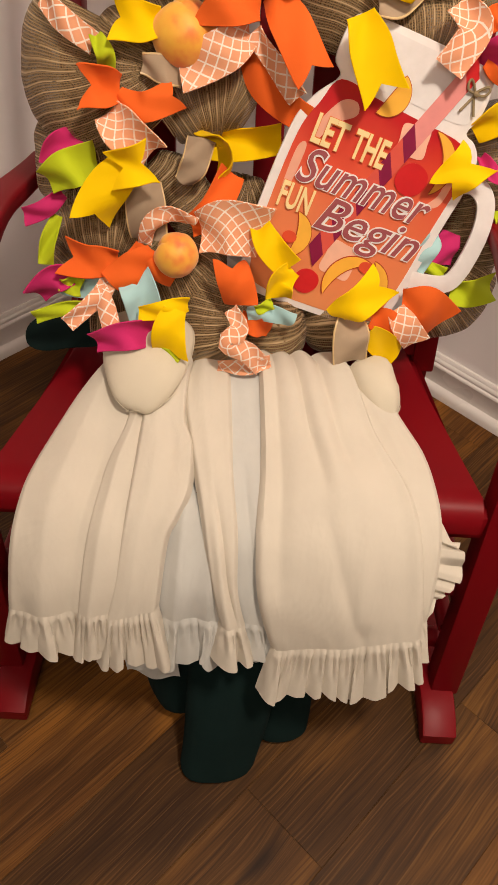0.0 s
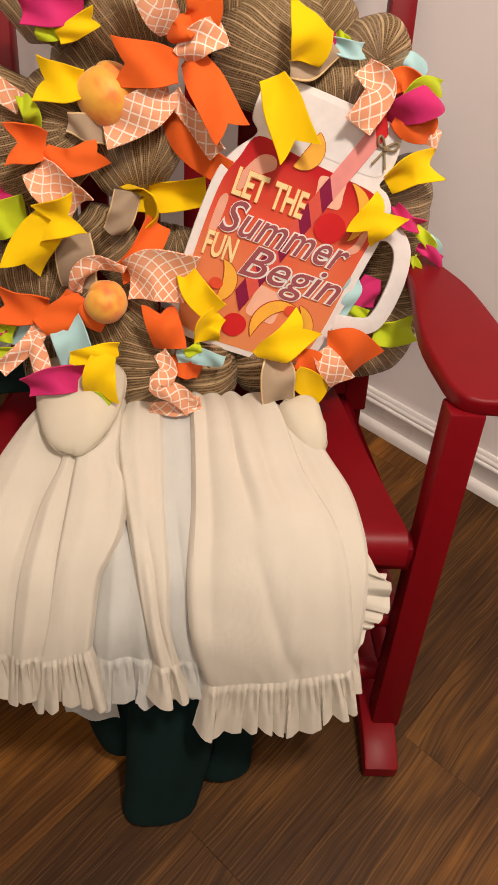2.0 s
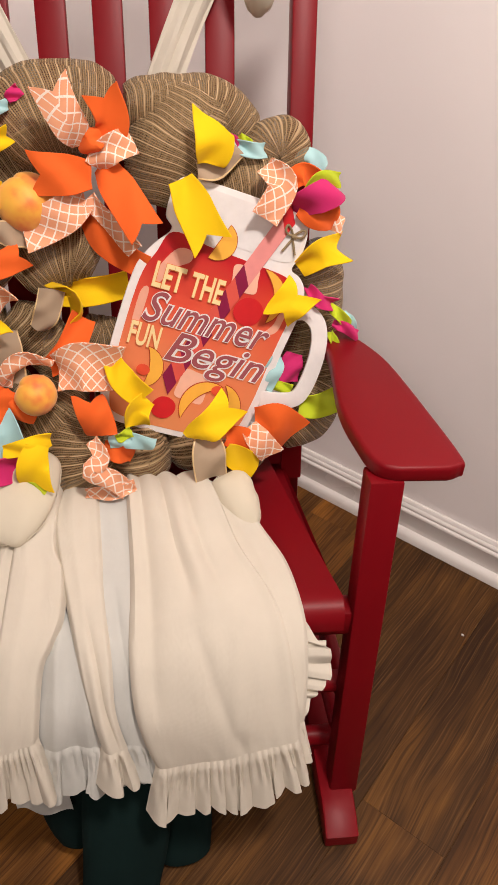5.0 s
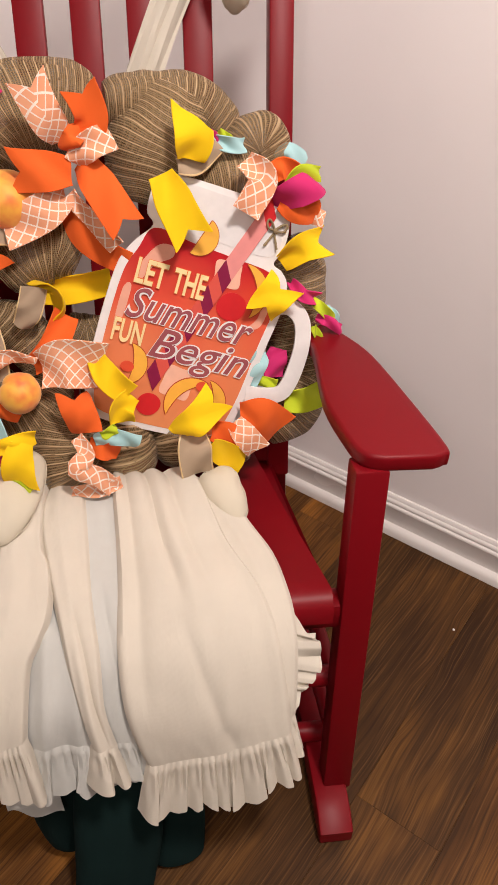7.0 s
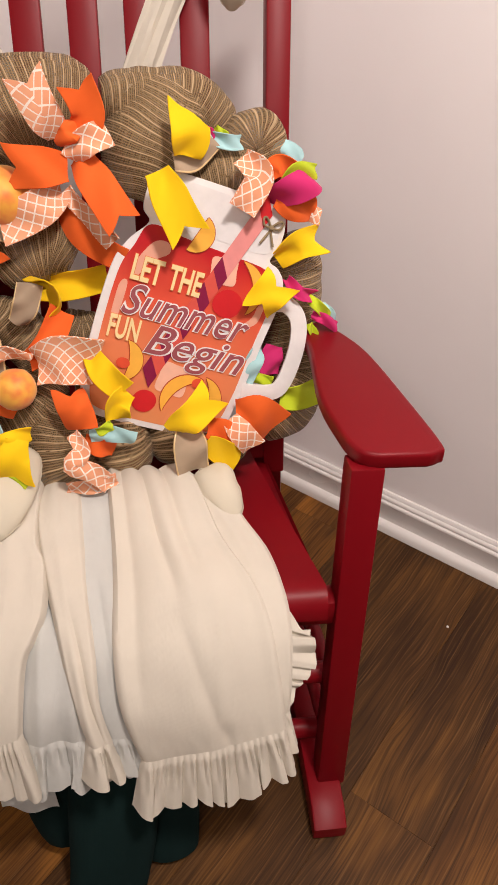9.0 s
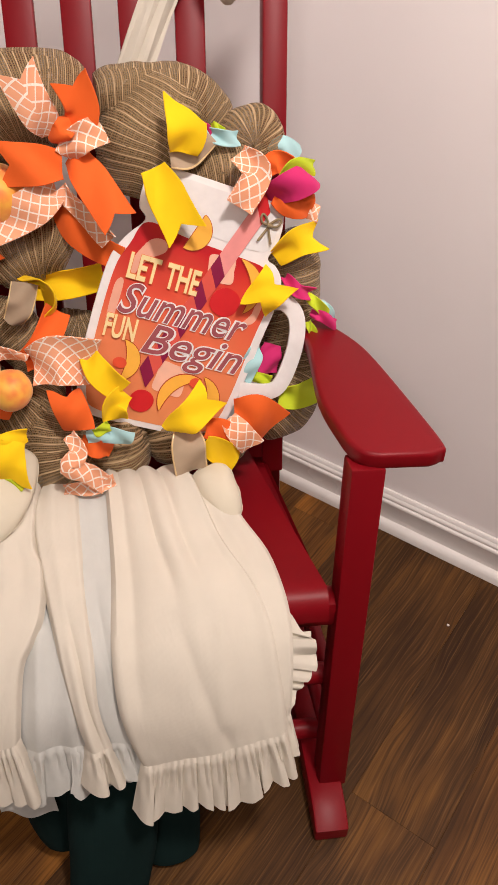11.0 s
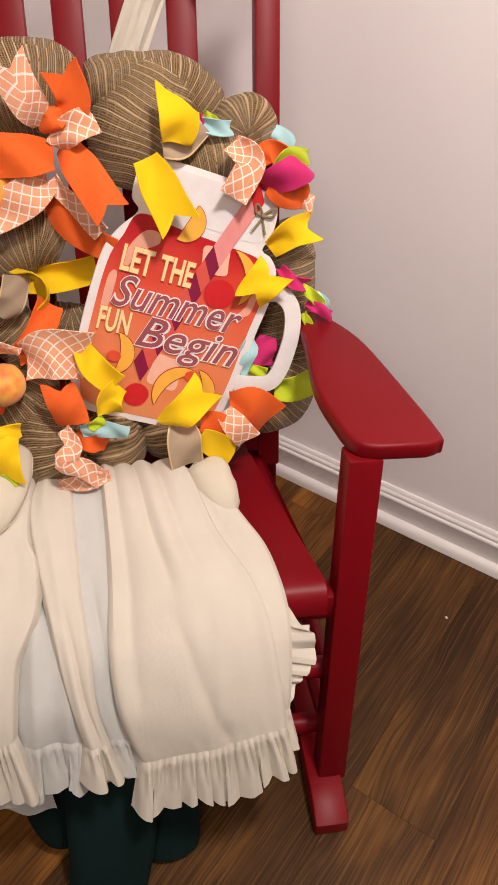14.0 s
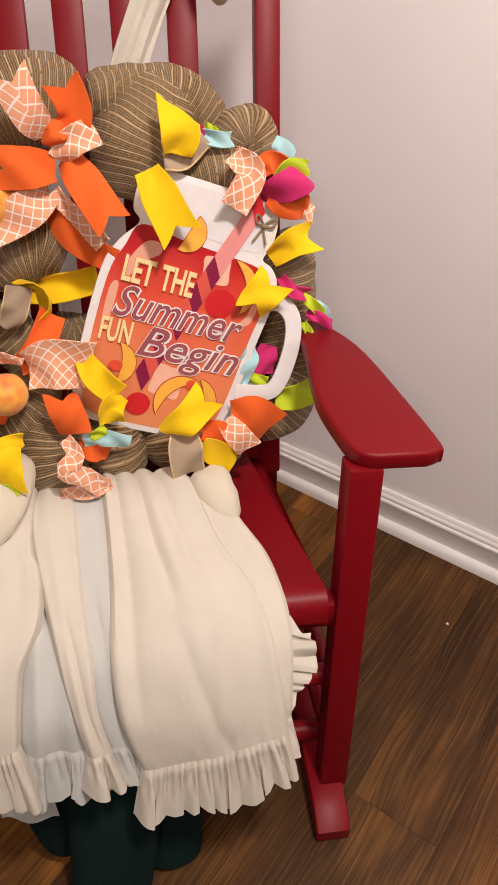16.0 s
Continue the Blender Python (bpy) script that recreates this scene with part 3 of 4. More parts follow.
cloth_panel(dress, [(0.10, 0.036), (0.126, 0.038), (0.226, 0.041), (0.32, 0.036), (0.391, 0.038), (0.44, 0.046), (0.51, 0.062)], [(0.10, 0.150), (0.121, 0.161), (0.203, 0.192), (0.274, 0.232), (0.358, 0.245), (0.50, 0.254)], 0.017, (0.502, 0.470), 0.090, 11,
            [(0.16, 0.12, 0.06, -0.005, -0.2, 0.75), (0.40, 0.46, 0.06, -0.006, -0.2, 0.42), (0.66, 0.60, 0.07, -0.006, -0.2, 0.38), (0.52, 0.50, 0.20, 0.006, 0.2, 1.2),
             (0.90, 0.88, 0.10, -0.004, 0.2, 0.9), (0.20, 0.62, 0.06, -0.0035, 0.55, 1.0), (0.85, 0.55, 0.06, 0.003, 0.5, 0.95)], seed=29, rims=(0.010, 0.010))

# the frill that runs up the side of the dress
bm = bmesh.new()
rows = []
side_row = pleats(random.Random(6), 6)
for i in range(13):
    f = i / 12
    row = []
    for j in range(109):
        s = j / 108
        p = drape(0.246 + 0.012 * math.sin(2.2 * s + 0.6), 0.306 + 0.135 * s, -0.002)
        d, wide, tall, way = pleat_at(side_row, s)
        reach = 0.042 * f * (0.92 + 0.08 * tall) * math.sin(min(1.0, 0.25 + 2.6 * s) * 1.57) * (1 - 0.80 * ease((s - 0.45) / 0.55))
        fold = 0.014 * (d - 0.4) * f ** 0.8
        slide = way * 0.45 * wide * 0.145 * (d - 0.4) * f
        row.append(p + Vector((reach, -0.8 * fold, 0.6 * fold - slide - 0.25 * reach)))
    rows.append(row)
sheet(bm, rows, thick=-0.0010)
part("side_frill", bm, CREAM, dress)

# pale flap of the underskirt that shows below the hem
bm = bmesh.new()
rows = []
for i in range(9):
    f = i / 8
    rows.append([Vector((-0.152 + 0.075 * s + 0.012 * f, 0.520 - 0.03 * f + 0.006 * math.sin(7 * s + 1), 0.235 - (0.062 + 0.022 * s * s) * f)) for s in (j / 16 for j in range(17))])
sheet(bm, rows, thick=-0.0014)
part("underskirt_flap", bm, SHADED_COTTON, dress)


def stuffed_pad(x, y, z, wide, deep, tall, lean, tip, seed):
    """A soft squarish pad of muslin filled with wadding, narrower below, with a puckered seam."""
    ob = thing("stuffed_pad", pose(x, y, z, lean, 0, 0) @ pose(0, 0, 0, 0, tip, 0), "soft stuffed cream muslin pad resting on the dress", "pad", "stuffed pads")

    def rim(cx, cz):
        big = (abs(cx) ** 2.8 + abs(cz) ** 2.8) ** (1 / 2.8)
        k = math.hypot(cx, cz) / big if big > 1e-6 else 1.0
        return cx * k * wide * (1 + 0.30 * cz * k), cz * k * tall

    bm = bmesh.new()
    uv = bm.loops.layers.uv.verify()
    bmesh.ops.create_uvsphere(bm, u_segments=40, v_segments=24, radius=1.0, calc_uvs=True)
    for v in bm.verts:
        d = v.co.normalized()
        wob = 1 + 0.06 * noise.noise(d * 1.7 + Vector((seed, 0, 0))) + 0.015 * noise.noise(d * 5)
        px, pz = rim(d.x, d.z)
        v.co = Vector((px * wob, d.y * deep * wob, pz * wob))
    for f in bm.faces:
        for loop in f.loops:
            loop[uv].uv = loop[uv].uv * 0.25
    part("cover", bm, PADDING, ob)
    bm = bmesh.new()
    ring = []
    for k in range(49):
        a = 2 * math.pi * k / 48
        px, pz = rim(math.cos(a), math.sin(a))
        ring.append((px, 0.004 * math.sin(9 * a), pz))
    tube(bm, ring, 0.0006, 5)
    part("seam", bm, PADDING, ob)


stuffed_pad(-0.114, 0.756, 0.532, 0.056, 0.026, 0.074, -68, 4, 2)
stuffed_pad(0.200, 0.750, 0.500, 0.028, 0.022, 0.047, -70, -20, 5)

# ---- dark green cloth under the dress ----
green = thing("green_blanket", pose(0, 0, 0), "dark green fleece blanket hanging to the floor", "blanket")


def fold_of_cloth(path, widths, flat, seed, turn=0.0):
    """A hanging doubled fold: an oval tube that swells and closes softly at its end."""
    rng = random.Random(seed)
    pts = smooth_path(path, 30)
    wide = smooth_path([(w, 0, 0) for w in widths], 30)
    bm = bmesh.new()
    uv = bm.loops.layers.uv.verify()
    rings = []
    for i, p in enumerate(pts):
        f = i / 30
        close = max(0.0, 1 - max(0.0, (f - 0.93) / 0.07) ** 4) ** 0.5
        r = wide[i].x
        ring = []
        for k in range(28):
            a = 2 * math.pi * k / 28
            lump = 1 + 0.10 * noise.noise((math.cos(a) * 1.3 + seed, math.sin(a) * 1.3, f * 2.6)) + 0.05 * math.sin(3 * a + 2 * f)
            c = Vector((math.cos(a) * r * lump, math.sin(a) * flat * lump, 0)) * max(close, 0.02)
            c.rotate(Euler((0, 0, turn)))
            ring.append(bm.verts.new(p + c))
        rings.append(ring)
    for i in range(30):
        for k in range(28):
            f = bm.faces.new((rings[i][k], rings[i][(k + 1) % 28], rings[i + 1][(k + 1) % 28], rings[i + 1][k]))
            for loop, (a, b) in zip(f.loops, ((i, k), (i, k + 1), (i + 1, k + 1), (i + 1, k))):
                loop[uv].uv = (a * 0.01, b * 0.007)
    bm.faces.new(rings[-1])
    bm.faces.new(rings[0][::-1])
    bmesh.ops.recalc_face_normals(bm, faces=bm.faces)
    return bm


part("fold", fold_of_cloth([(0.012, 0.56, 0.36), (0.012, 0.535, 0.22), (0.004, 0.470, 0.10), (-0.014, 0.418, 0.003)], [0.058, 0.062, 0.062, 0.054], 0.030, 2), GREEN, green)
part("fold", fold_of_cloth([(-0.05, 0.55, 0.36), (-0.066, 0.54, 0.22), (-0.078, 0.525, 0.09), (-0.066, 0.515, 0.03)], [0.050, 0.048, 0.042, 0.036], 0.026, 5), GREEN, green)
part("fold", fold_of_cloth([(0.070, 0.57, 0.36), (0.080, 0.545, 0.20), (0.086, 0.51, 0.09), (0.088, 0.475, 0.008)], [0.045, 0.048, 0.048, 0.042], 0.024, 9), GREEN, green)
part("bunched_end", fold_of_cloth([(-0.11, 0.90, 0.49), (-0.18, 0.90, 0.478), (-0.235, 0.895, 0.472), (-0.272, 0.888, 0.470)], [0.05, 0.05, 0.048, 0.044], 0.045, 12, 0.0), GREEN, green)

# ---- wreath leaning against the chair's back ----
across, up, out = Vector((0.9944, 0.1058, 0)), Vector((-0.0339, 0.3188, 0.9472)), Vector((0.1002, -0.9419, 0.3206))
WREATH = Matrix((across, up, out)).transposed().to_4x4()
WREATH.translation = (0.0488, 0.9301, 0.7810)
wreath = thing("wreath", WREATH, "jute mesh wreath with bright ribbons, peaches and a drink-jar sign", "wreath")

# wire ring in the middle of it
bm = bmesh.new()
for r in (0.20, 0.26):
    tube(bm, [(r * math.cos(a), -0.05 + r * math.sin(a), -0.10) for a in (2 * math.pi * k / 64 for k in range(65))], 0.0025, 6)
part("wire_ring", bm, GOLD, wreath, "thin wire wreath frame")
# continuous base of gathered mesh
bm = bmesh.new()
tube(bm, [((0.228 + 0.012 * math.sin(7 * a)) * math.cos(a), -0.045 + (0.228 + 0.012 * math.sin(5 * a)) * math.sin(a), -0.112) for a in (2 * math.pi * k / 96 for k in range(97))], lambda f: 0.040 + 0.010 * math.sin(f * 75.4), 36, False)
part("mesh_base", bm, JUTE, wreath)
puff_count = 0


def puff(points, radius):
    """A gathered puff of mesh: a fat soft tube pinched at both ends."""
    global puff_count
    puff_count += 1
    seed = puff_count * 3.7
    path = smooth_path(points, 44)
    bm = bmesh.new()
    tube(bm, path, lambda f: 0.93 * radius * (0.40 + 0.60 * math.sin(math.pi * min(max(0.05 + 0.90 * f, 0), 1)) ** 0.6), 40, False)
    for v in bm.verts:
        c = v.co
        pleat = 0.011 * noise.noise(c * 13 + Vector((seed, 0, 0))) + 0.0024 * noise.noise(c * 40 + Vector((seed, 3, 0)))
        near = min(path, key=lambda q: (q - c).length_squared)
        v.co = c + (c - near).normalized() * pleat
    return part("mesh_puff", bm, JUTE, wreath)


puff([(-0.234, 0.126, -0.053), (-0.259, 0.072, -0.053), (-0.253, 0.021, -0.053), (-0.23, -0.034, -0.053)], 0.058)
puff([(-0.164, 0.114, -0.052), (-0.189, 0.065, -0.052), (-0.178, 0.027, -0.052), (-0.147, -0.003, -0.052)], 0.056)
puff([(-0.14, -0.003, -0.053), (-0.103, 0.023, -0.053), (-0.059, 0.029, -0.053), (-0.026, 0.012, -0.053)], 0.058)
puff([(-0.265, 0.003, -0.075), (-0.28, -0.042, -0.075), (-0.284, -0.096, -0.075)], 0.038)
puff([(-0.284, -0.136, -0.053), (-0.246, -0.129, -0.053), (-0.21, -0.128, -0.053), (-0.175, -0.139, -0.053)], 0.058)
puff([(-0.162, -0.056, -0.06), (-0.122, -0.096, -0.06), (-0.089, -0.143, -0.06)], 0.047)
puff([(-0.168, -0.222, -0.022), (-0.12, -0.198, -0.031), (-0.084, -0.155, -0.045)], 0.050)
puff([(-0.063, -0.194, -0.04), (-0.088, -0.242, -0.024), (-0.088, -0.287, -0.009), (-0.052, -0.334, -0.002)], 0.056)
puff([(-0.004, -0.235, -0.070), (0.002, -0.268, -0.022), (0.012, -0.315, -0.022)], 0.053)
puff([(0.085, -0.232, -0.075), (0.090, -0.266, -0.030), (0.098, -0.312, -0.026)], 0.052)
puff([(0.283, -0.08, -0.07), (0.3, -0.143, -0.07), (0.317, -0.209, -0.067)], 0.056)
puff([(0.32, -0.208, -0.061), (0.281, -0.257, -0.056), (0.231, -0.298, -0.052)], 0.049)
puff([(-0.138, 0.168, -0.059), (-0.095, 0.203, -0.059), (-0.043, 0.214, -0.059), (0.019, 0.206, -0.059)], 0.064)
puff([(0.141, 0.222, -0.063), (0.117, 0.181, -0.063), (0.087, 0.136, -0.063), (0.067, 0.079, -0.063)], 0.068)
puff([(0.036, 0.212, -0.075), (0.101, 0.213, -0.075), (0.159, 0.199, -0.075), (0.203, 0.161, -0.075)], 0.049)
puff([(0.129, 0.082, -0.05), (0.169, 0.099, -0.05), (0.214, 0.102, -0.05), (0.26, 0.076, -0.05)], 0.054)
puff([(0.214, 0.118, -0.055), (0.230, 0.150, -0.055), (0.256, 0.152, -0.055), (0.274, 0.112, -0.055)], 0.036)
puff([(0.286, 0.009, -0.055), (0.307, -0.04, -0.055), (0.309, -0.108, -0.055)], 0.040)
puff([(0.317, -0.111, -0.07), (0.309, -0.182, -0.07), (0.29, -0.245, -0.063)], 0.040)
puff([(-0.219, 0.174, -0.05), (-0.188, 0.197, -0.05), (-0.14, 0.193, -0.05)], 0.047)
puff([(-0, -0.102, -0.1), (-0.033, -0.109, -0.1), (-0.061, -0.093, -0.1)], 0.040)
puff([(0.1, -0.267, -0.027), (0.143, -0.292, -0.02), (0.194, -0.304, -0.046)], 0.040)
puff([(-0.305, -0.191, -0.07), (-0.28, -0.169, -0.077), (-0.255, -0.155, -0.08)], 0.034)
puff([(-0.259, -0.258, -0.042), (-0.203, -0.26, -0.042), (-0.155, -0.27, -0.04)], 0.047)
puff([(-0.265, -0.077, -0.07), (-0.219, -0.063, -0.07), (-0.166, -0.064, -0.07)], 0.047)

def ribbon(material, width, stations, start_cut=False, end_cut=False, turn=0.0, slant=0.0):
    """A wired ribbon laid through stations (x, y, proud) of the wreath, tipped by turn degrees about its length; a cut end is swallow-tailed, or cut slantwise."""
    path = smooth_path(stations, 60)
    span = [0.0]
    for a, b in zip(path, path[1:]):
        span.append(span[-1] + (b - a).length)
    total = span[-1]
    rng = random.Random(round(stations[0][0] * 1000) * 31 + round(stations[0][1] * 1000))
    cup, twist, wave = rng.uniform(-0.18, 0.30), rng.uniform(-20, 20), rng.uniform(0, 6.28)
    curl, lift = rng.uniform(-0.30, 0.30), rng.uniform(-0.25, 0.30)

    def at(f, c):
        k = f * 60
        i = min(int(k), 59)
        p = path[i].lerp(path[i + 1], k - i)
        t = (path[min(i + 2, 60)] - path[max(i - 1, 0)]).normalized()
        side = Vector((0, 0, 1)).cross(t).normalized()
        high = t.cross(side)
        a = radians(turn + twist * (2 * f - 1))
        lay = side * math.cos(a) + high * math.sin(a)
        rise = high * math.cos(a) - side * math.sin(a)
        spread = 1.0
        if not start_cut:
            spread *= 0.70 + 0.30 * ease(f / 0.45)
        if end_cut:
            spread *= 1 + 0.14 * f ** 3
        tail = curl * c * f * f + lift * f ** 3 if end_cut else 0.5 * curl * c * (2 * f - 1)
        return p + lay * (c * spread * width / 2) + rise * (cup * width * (c * c - 0.4) + tail * width + 0.0030 * math.sin(8 * f + 2.5 * c + wave))

    cols, rows, notch = 8, 16, min(0.38 * width / total, 0.42)
    grid = []
    for i in range(rows + 1):
        row = []
        for j in range(cols + 1):
            c = 2 * j / cols - 1
            lo = notch * (1 - abs(c)) if start_cut else 0.0
            hi = 1 - (notch * (1 - abs(c)) if end_cut else 0.0) - abs(slant) * (1 + c * math.copysign(1, slant)) / 2
            row.append(at(lo + (hi - lo) * i / rows, c))
        grid.append(row)
    bm = bmesh.new()
    sheet(bm, grid, [total * i / rows for i in range(rows + 1)], [width * j / cols for j in range(cols + 1)], -0.0009)
    if material is not TAUPE:
        for j in (0, cols):
            tube(bm, [row[j] for row in grid], 0.0011, 6)
    made = part("ribbon", bm, material, wreath, RIBBON_LABEL[material])
    if material is TAUPE:
        for j in (0, cols):
            bm = bmesh.new()
            tube(bm, [row[j] for row in grid], 0.0015, 6)
            part("edging", bm, GOLD, made, "pale gold wire edging")
    return made


RIBBON_LABEL = {YELLOW: "bright yellow wired ribbon", ORANGE: "orange wired ribbon", LATTICE: "peach ribbon with white diamond lattice", LIME: "lime green ribbon",
                PINK: "magenta ribbon", BLUE: "pale blue ribbon", TAUPE: "taupe linen ribbon with metallic edging"}

ribbon(YELLOW, 0.042, [(-0.139, 0.107, 0.01), (-0.167, 0.109, 0.02), (-0.195, 0.115, 0.03)], end_cut=True)
ribbon(ORANGE, 0.048, [(-0.025, 0.126, 0.03), (-0.062, 0.128, 0.045), (-0.104, 0.13, 0.04)], end_cut=True)
ribbon(ORANGE, 0.045, [(-0.007, 0.138, 0.02), (0.01, 0.102, 0.045), (0.038, 0.05, 0.05)], end_cut=True)
ribbon(ORANGE, 0.037, [(-0.036, 0.084, 0), (-0.018, 0.041, 0.005), (0.034, 0.002, 0.004)], turn=25)
ribbon(LATTICE, 0.025, [(-0.031, 0.099, 0.02), (-0.006, 0.064, 0.02), (0.023, 0.027, 0.02)], turn=30)
ribbon(LATTICE, 0.047, [(-0.035, 0.098, 0.02), (-0.059, 0.083, 0.035), (-0.088, 0.069, 0.03), (-0.12, 0.058, 0.02)])
ribbon(LATTICE, 0.042, [(-0.03, 0.164, 0.02), (-0.047, 0.19, 0.04), (-0.066, 0.237, 0.045)], end_cut=True)
ribbon(ORANGE, 0.039, [(-0.013, 0.15, 0.02), (0.008, 0.184, 0.04), (-0.004, 0.225, 0.045)], end_cut=True)
ribbon(LATTICE, 0.034, [(-0.02, 0.136, 0.03), (0.002, 0.155, 0.045), (0.031, 0.165, 0.035)])
ribbon(ORANGE, 0.024, [(-0.03, 0.152, 0.03), (-0.019, 0.164, 0.048), (-0.008, 0.176, 0.03)])
ribbon(ORANGE, 0.043, [(-0.19, 0.039, 0.02), (-0.213, 0.043, 0.035), (-0.235, 0.046, 0.035)], end_cut=True)
ribbon(ORANGE, 0.031, [(-0.192, 0.03, 0.02), (-0.163, 0.02, 0.035), (-0.123, 0.033, 0.02)], end_cut=True)
ribbon(LATTICE, 0.048, [(-0.207, 0.014, 0.025), (-0.187, -0.008, 0.035), (-0.158, -0.037, 0.015)])
ribbon(LIME, 0.020, [(-0.214, 0.095, 0.01), (-0.204, 0.076, 0.02), (-0.204, 0.06, 0)])
ribbon(LATTICE, 0.025, [(-0.27, 0.132, 0), (-0.248, 0.11, 0.02), (-0.217, 0.086, 0)])
ribbon(PINK, 0.029, [(-0.287, -0.045, 0), (-0.269, -0.023, 0.01), (-0.247, -0.017, -0.01)])
ribbon(LIME, 0.044, [(-0.288, -0.063, 0.015), (-0.257, -0.047, 0.035), (-0.226, -0.042, 0)])
ribbon(YELLOW, 0.049, [(-0.18, -0.037, 0.03), (-0.214, -0.071, 0.035), (-0.24, -0.109, 0.025)], end_cut=True)
ribbon(YELLOW, 0.043, [(-0.209, -0.05, 0.04), (-0.181, -0.043, 0.05), (-0.157, -0.037, 0.045)], start_cut=True, end_cut=True)
ribbon(TAUPE, 0.049, [(-0.163, -0.065, 0.01), (-0.169, -0.096, 0.018), (-0.167, -0.14, 0.01)])
ribbon(TAUPE, 0.033, [(-0.119, -0.071, 0), (-0.104, -0.047, 0.01), (-0.094, -0.019, 0)])
ribbon(TAUPE, 0.030, [(-0.162, 0.066, 0.01), (-0.137, 0.059, 0.02), (-0.116, 0.055, 0.01)])
ribbon(YELLOW, 0.039, [(-0.094, -0.036, -0.05), (-0.046, -0.032, -0.045), (0.014, -0.025, -0.05)])
ribbon(YELLOW, 0.032, [(-0.093, -0.017, -0.02), (-0.068, -0.022, 0.01), (-0.062, -0.049, 0), (-0.074, -0.075, -0.01)], turn=70)
ribbon(ORANGE, 0.036, [(-0.113, -0.127, 0), (-0.083, -0.102, 0.02), (-0.057, -0.059, 0)])
ribbon(LATTICE, 0.066, [(-0.102, -0.126, 0.026), (-0.066, -0.118, 0.05), (-0.019, -0.130, 0.034)])
ribbon(LATTICE, 0.023, [(-0.173, -0.143, 0.021), (-0.164, -0.118, 0.035), (-0.14, -0.102, 0.04), (-0.109, -0.116, 0.03)], turn=25)
ribbon(ORANGE, 0.040, [(-0.207, -0.158, 0.037), (-0.242, -0.157, 0.043), (-0.276, -0.15, 0.035)], end_cut=True)
ribbon(ORANGE, 0.039, [(-0.162, -0.154, 0.035), (-0.19, -0.167, 0.046), (-0.216, -0.188, 0.049)])
ribbon(ORANGE, 0.031, [(-0.191, -0.147, 0.022), (-0.164, -0.166, 0.04), (-0.135, -0.184, 0.036)])
ribbon(BLUE, 0.045, [(-0.19, -0.177, 0.044), (-0.181, -0.2, 0.059), (-0.175, -0.235, 0.054)], start_cut=True)
ribbon(BLUE, 0.035, [(-0.224, -0.196, 0.019), (-0.254, -0.192, 0.029), (-0.284, -0.186, 0.016)])
ribbon(PINK, 0.033, [(-0.268, -0.177, 0.035), (-0.29, -0.178, 0.046), (-0.318, -0.201, 0.033)])
ribbon(LIME, 0.016, [(-0.242, -0.213, 0.048), (-0.275, -0.212, 0.059), (-0.319, -0.225, 0.053)])
ribbon(LIME, 0.022, [(-0.283, -0.182, 0.048), (-0.257, -0.192, 0.04)])
ribbon(LATTICE, 0.022, [(-0.218, -0.168, 0.03), (-0.231, -0.197, 0.053), (-0.278, -0.231, 0.066)])
ribbon(LATTICE, 0.022, [(-0.232, -0.189, 0.05), (-0.225, -0.219, 0.066), (-0.217, -0.257, 0.075)])
ribbon(YELLOW, 0.022, [(-0.185, -0.219, 0.072), (-0.153, -0.213, 0.08), (-0.121, -0.21, 0.067)])
ribbon(YELLOW, 0.041, [(-0.139, -0.212, 0.08), (-0.149, -0.243, 0.091), (-0.148, -0.278, 0.085)], end_cut=True)
ribbon(LIME, 0.012, [(-0.162, -0.267, 0.077), (-0.135, -0.276, 0.087)])
ribbon(PINK, 0.036, [(-0.244, -0.254, 0.074), (-0.205, -0.243, 0.086), (-0.165, -0.245, 0.058)])
ribbon(LIME, 0.018, [(-0.282, -0.108, 0), (-0.297, -0.14, 0.01), (-0.303, -0.168, 0.01)])
ribbon(PINK, 0.021, [(-0.272, -0.081, 0), (-0.295, -0.098, 0.01), (-0.324, -0.109, 0)])
ribbon(ORANGE, 0.045, [(-0.065, -0.159, 0.042), (-0.059, -0.185, 0.062), (-0.052, -0.217, 0.058)], start_cut=True)
ribbon(YELLOW, 0.035, [(-0.026, -0.12, 0.035), (-0.012, -0.145, 0.053), (0.013, -0.171, 0.051)])
ribbon(YELLOW, 0.033, [(0.017, -0.175, 0.047), (0, -0.191, 0.053), (-0.001, -0.213, 0.044)])
ribbon(BLUE, 0.022, [(-0.043, -0.231, 0.052), (-0.013, -0.229, 0.061), (0.018, -0.244, 0.055)])
ribbon(LIME, 0.013, [(-0.033, -0.224, 0.06), (-0.011, -0.215, 0.063)])
ribbon(ORANGE, 0.026, [(-0.05, -0.239, 0.043), (-0.031, -0.247, 0.057), (-0.01, -0.257, 0.038)])
ribbon(LATTICE, 0.025, [(-0.067, -0.218, 0.07), (-0.057, -0.238, 0.088), (-0.073, -0.257, 0.095), (-0.047, -0.272, 0.089), (-0.024, -0.302, 0.07)])
ribbon(LATTICE, 0.019, [(-0.084, -0.299, 0.06), (-0.051, -0.3, 0.07), (-0.014, -0.293, 0.07)])
ribbon(YELLOW, 0.043, [(0.073, -0.235, 0.062), (0.096, -0.215, 0.083), (0.136, -0.19, 0.056)], end_cut=True)
ribbon(TAUPE, 0.047, [(0.098, -0.237, 0.052), (0.095, -0.264, 0.073), (0.098, -0.304, 0.06)])
ribbon(YELLOW, 0.038, [(0.116, -0.257, 0.07), (0.148, -0.285, 0.051), (0.173, -0.303, 0.037)])
ribbon(ORANGE, 0.039, [(0.125, -0.242, 0.053), (0.152, -0.257, 0.043), (0.172, -0.283, 0.035)])
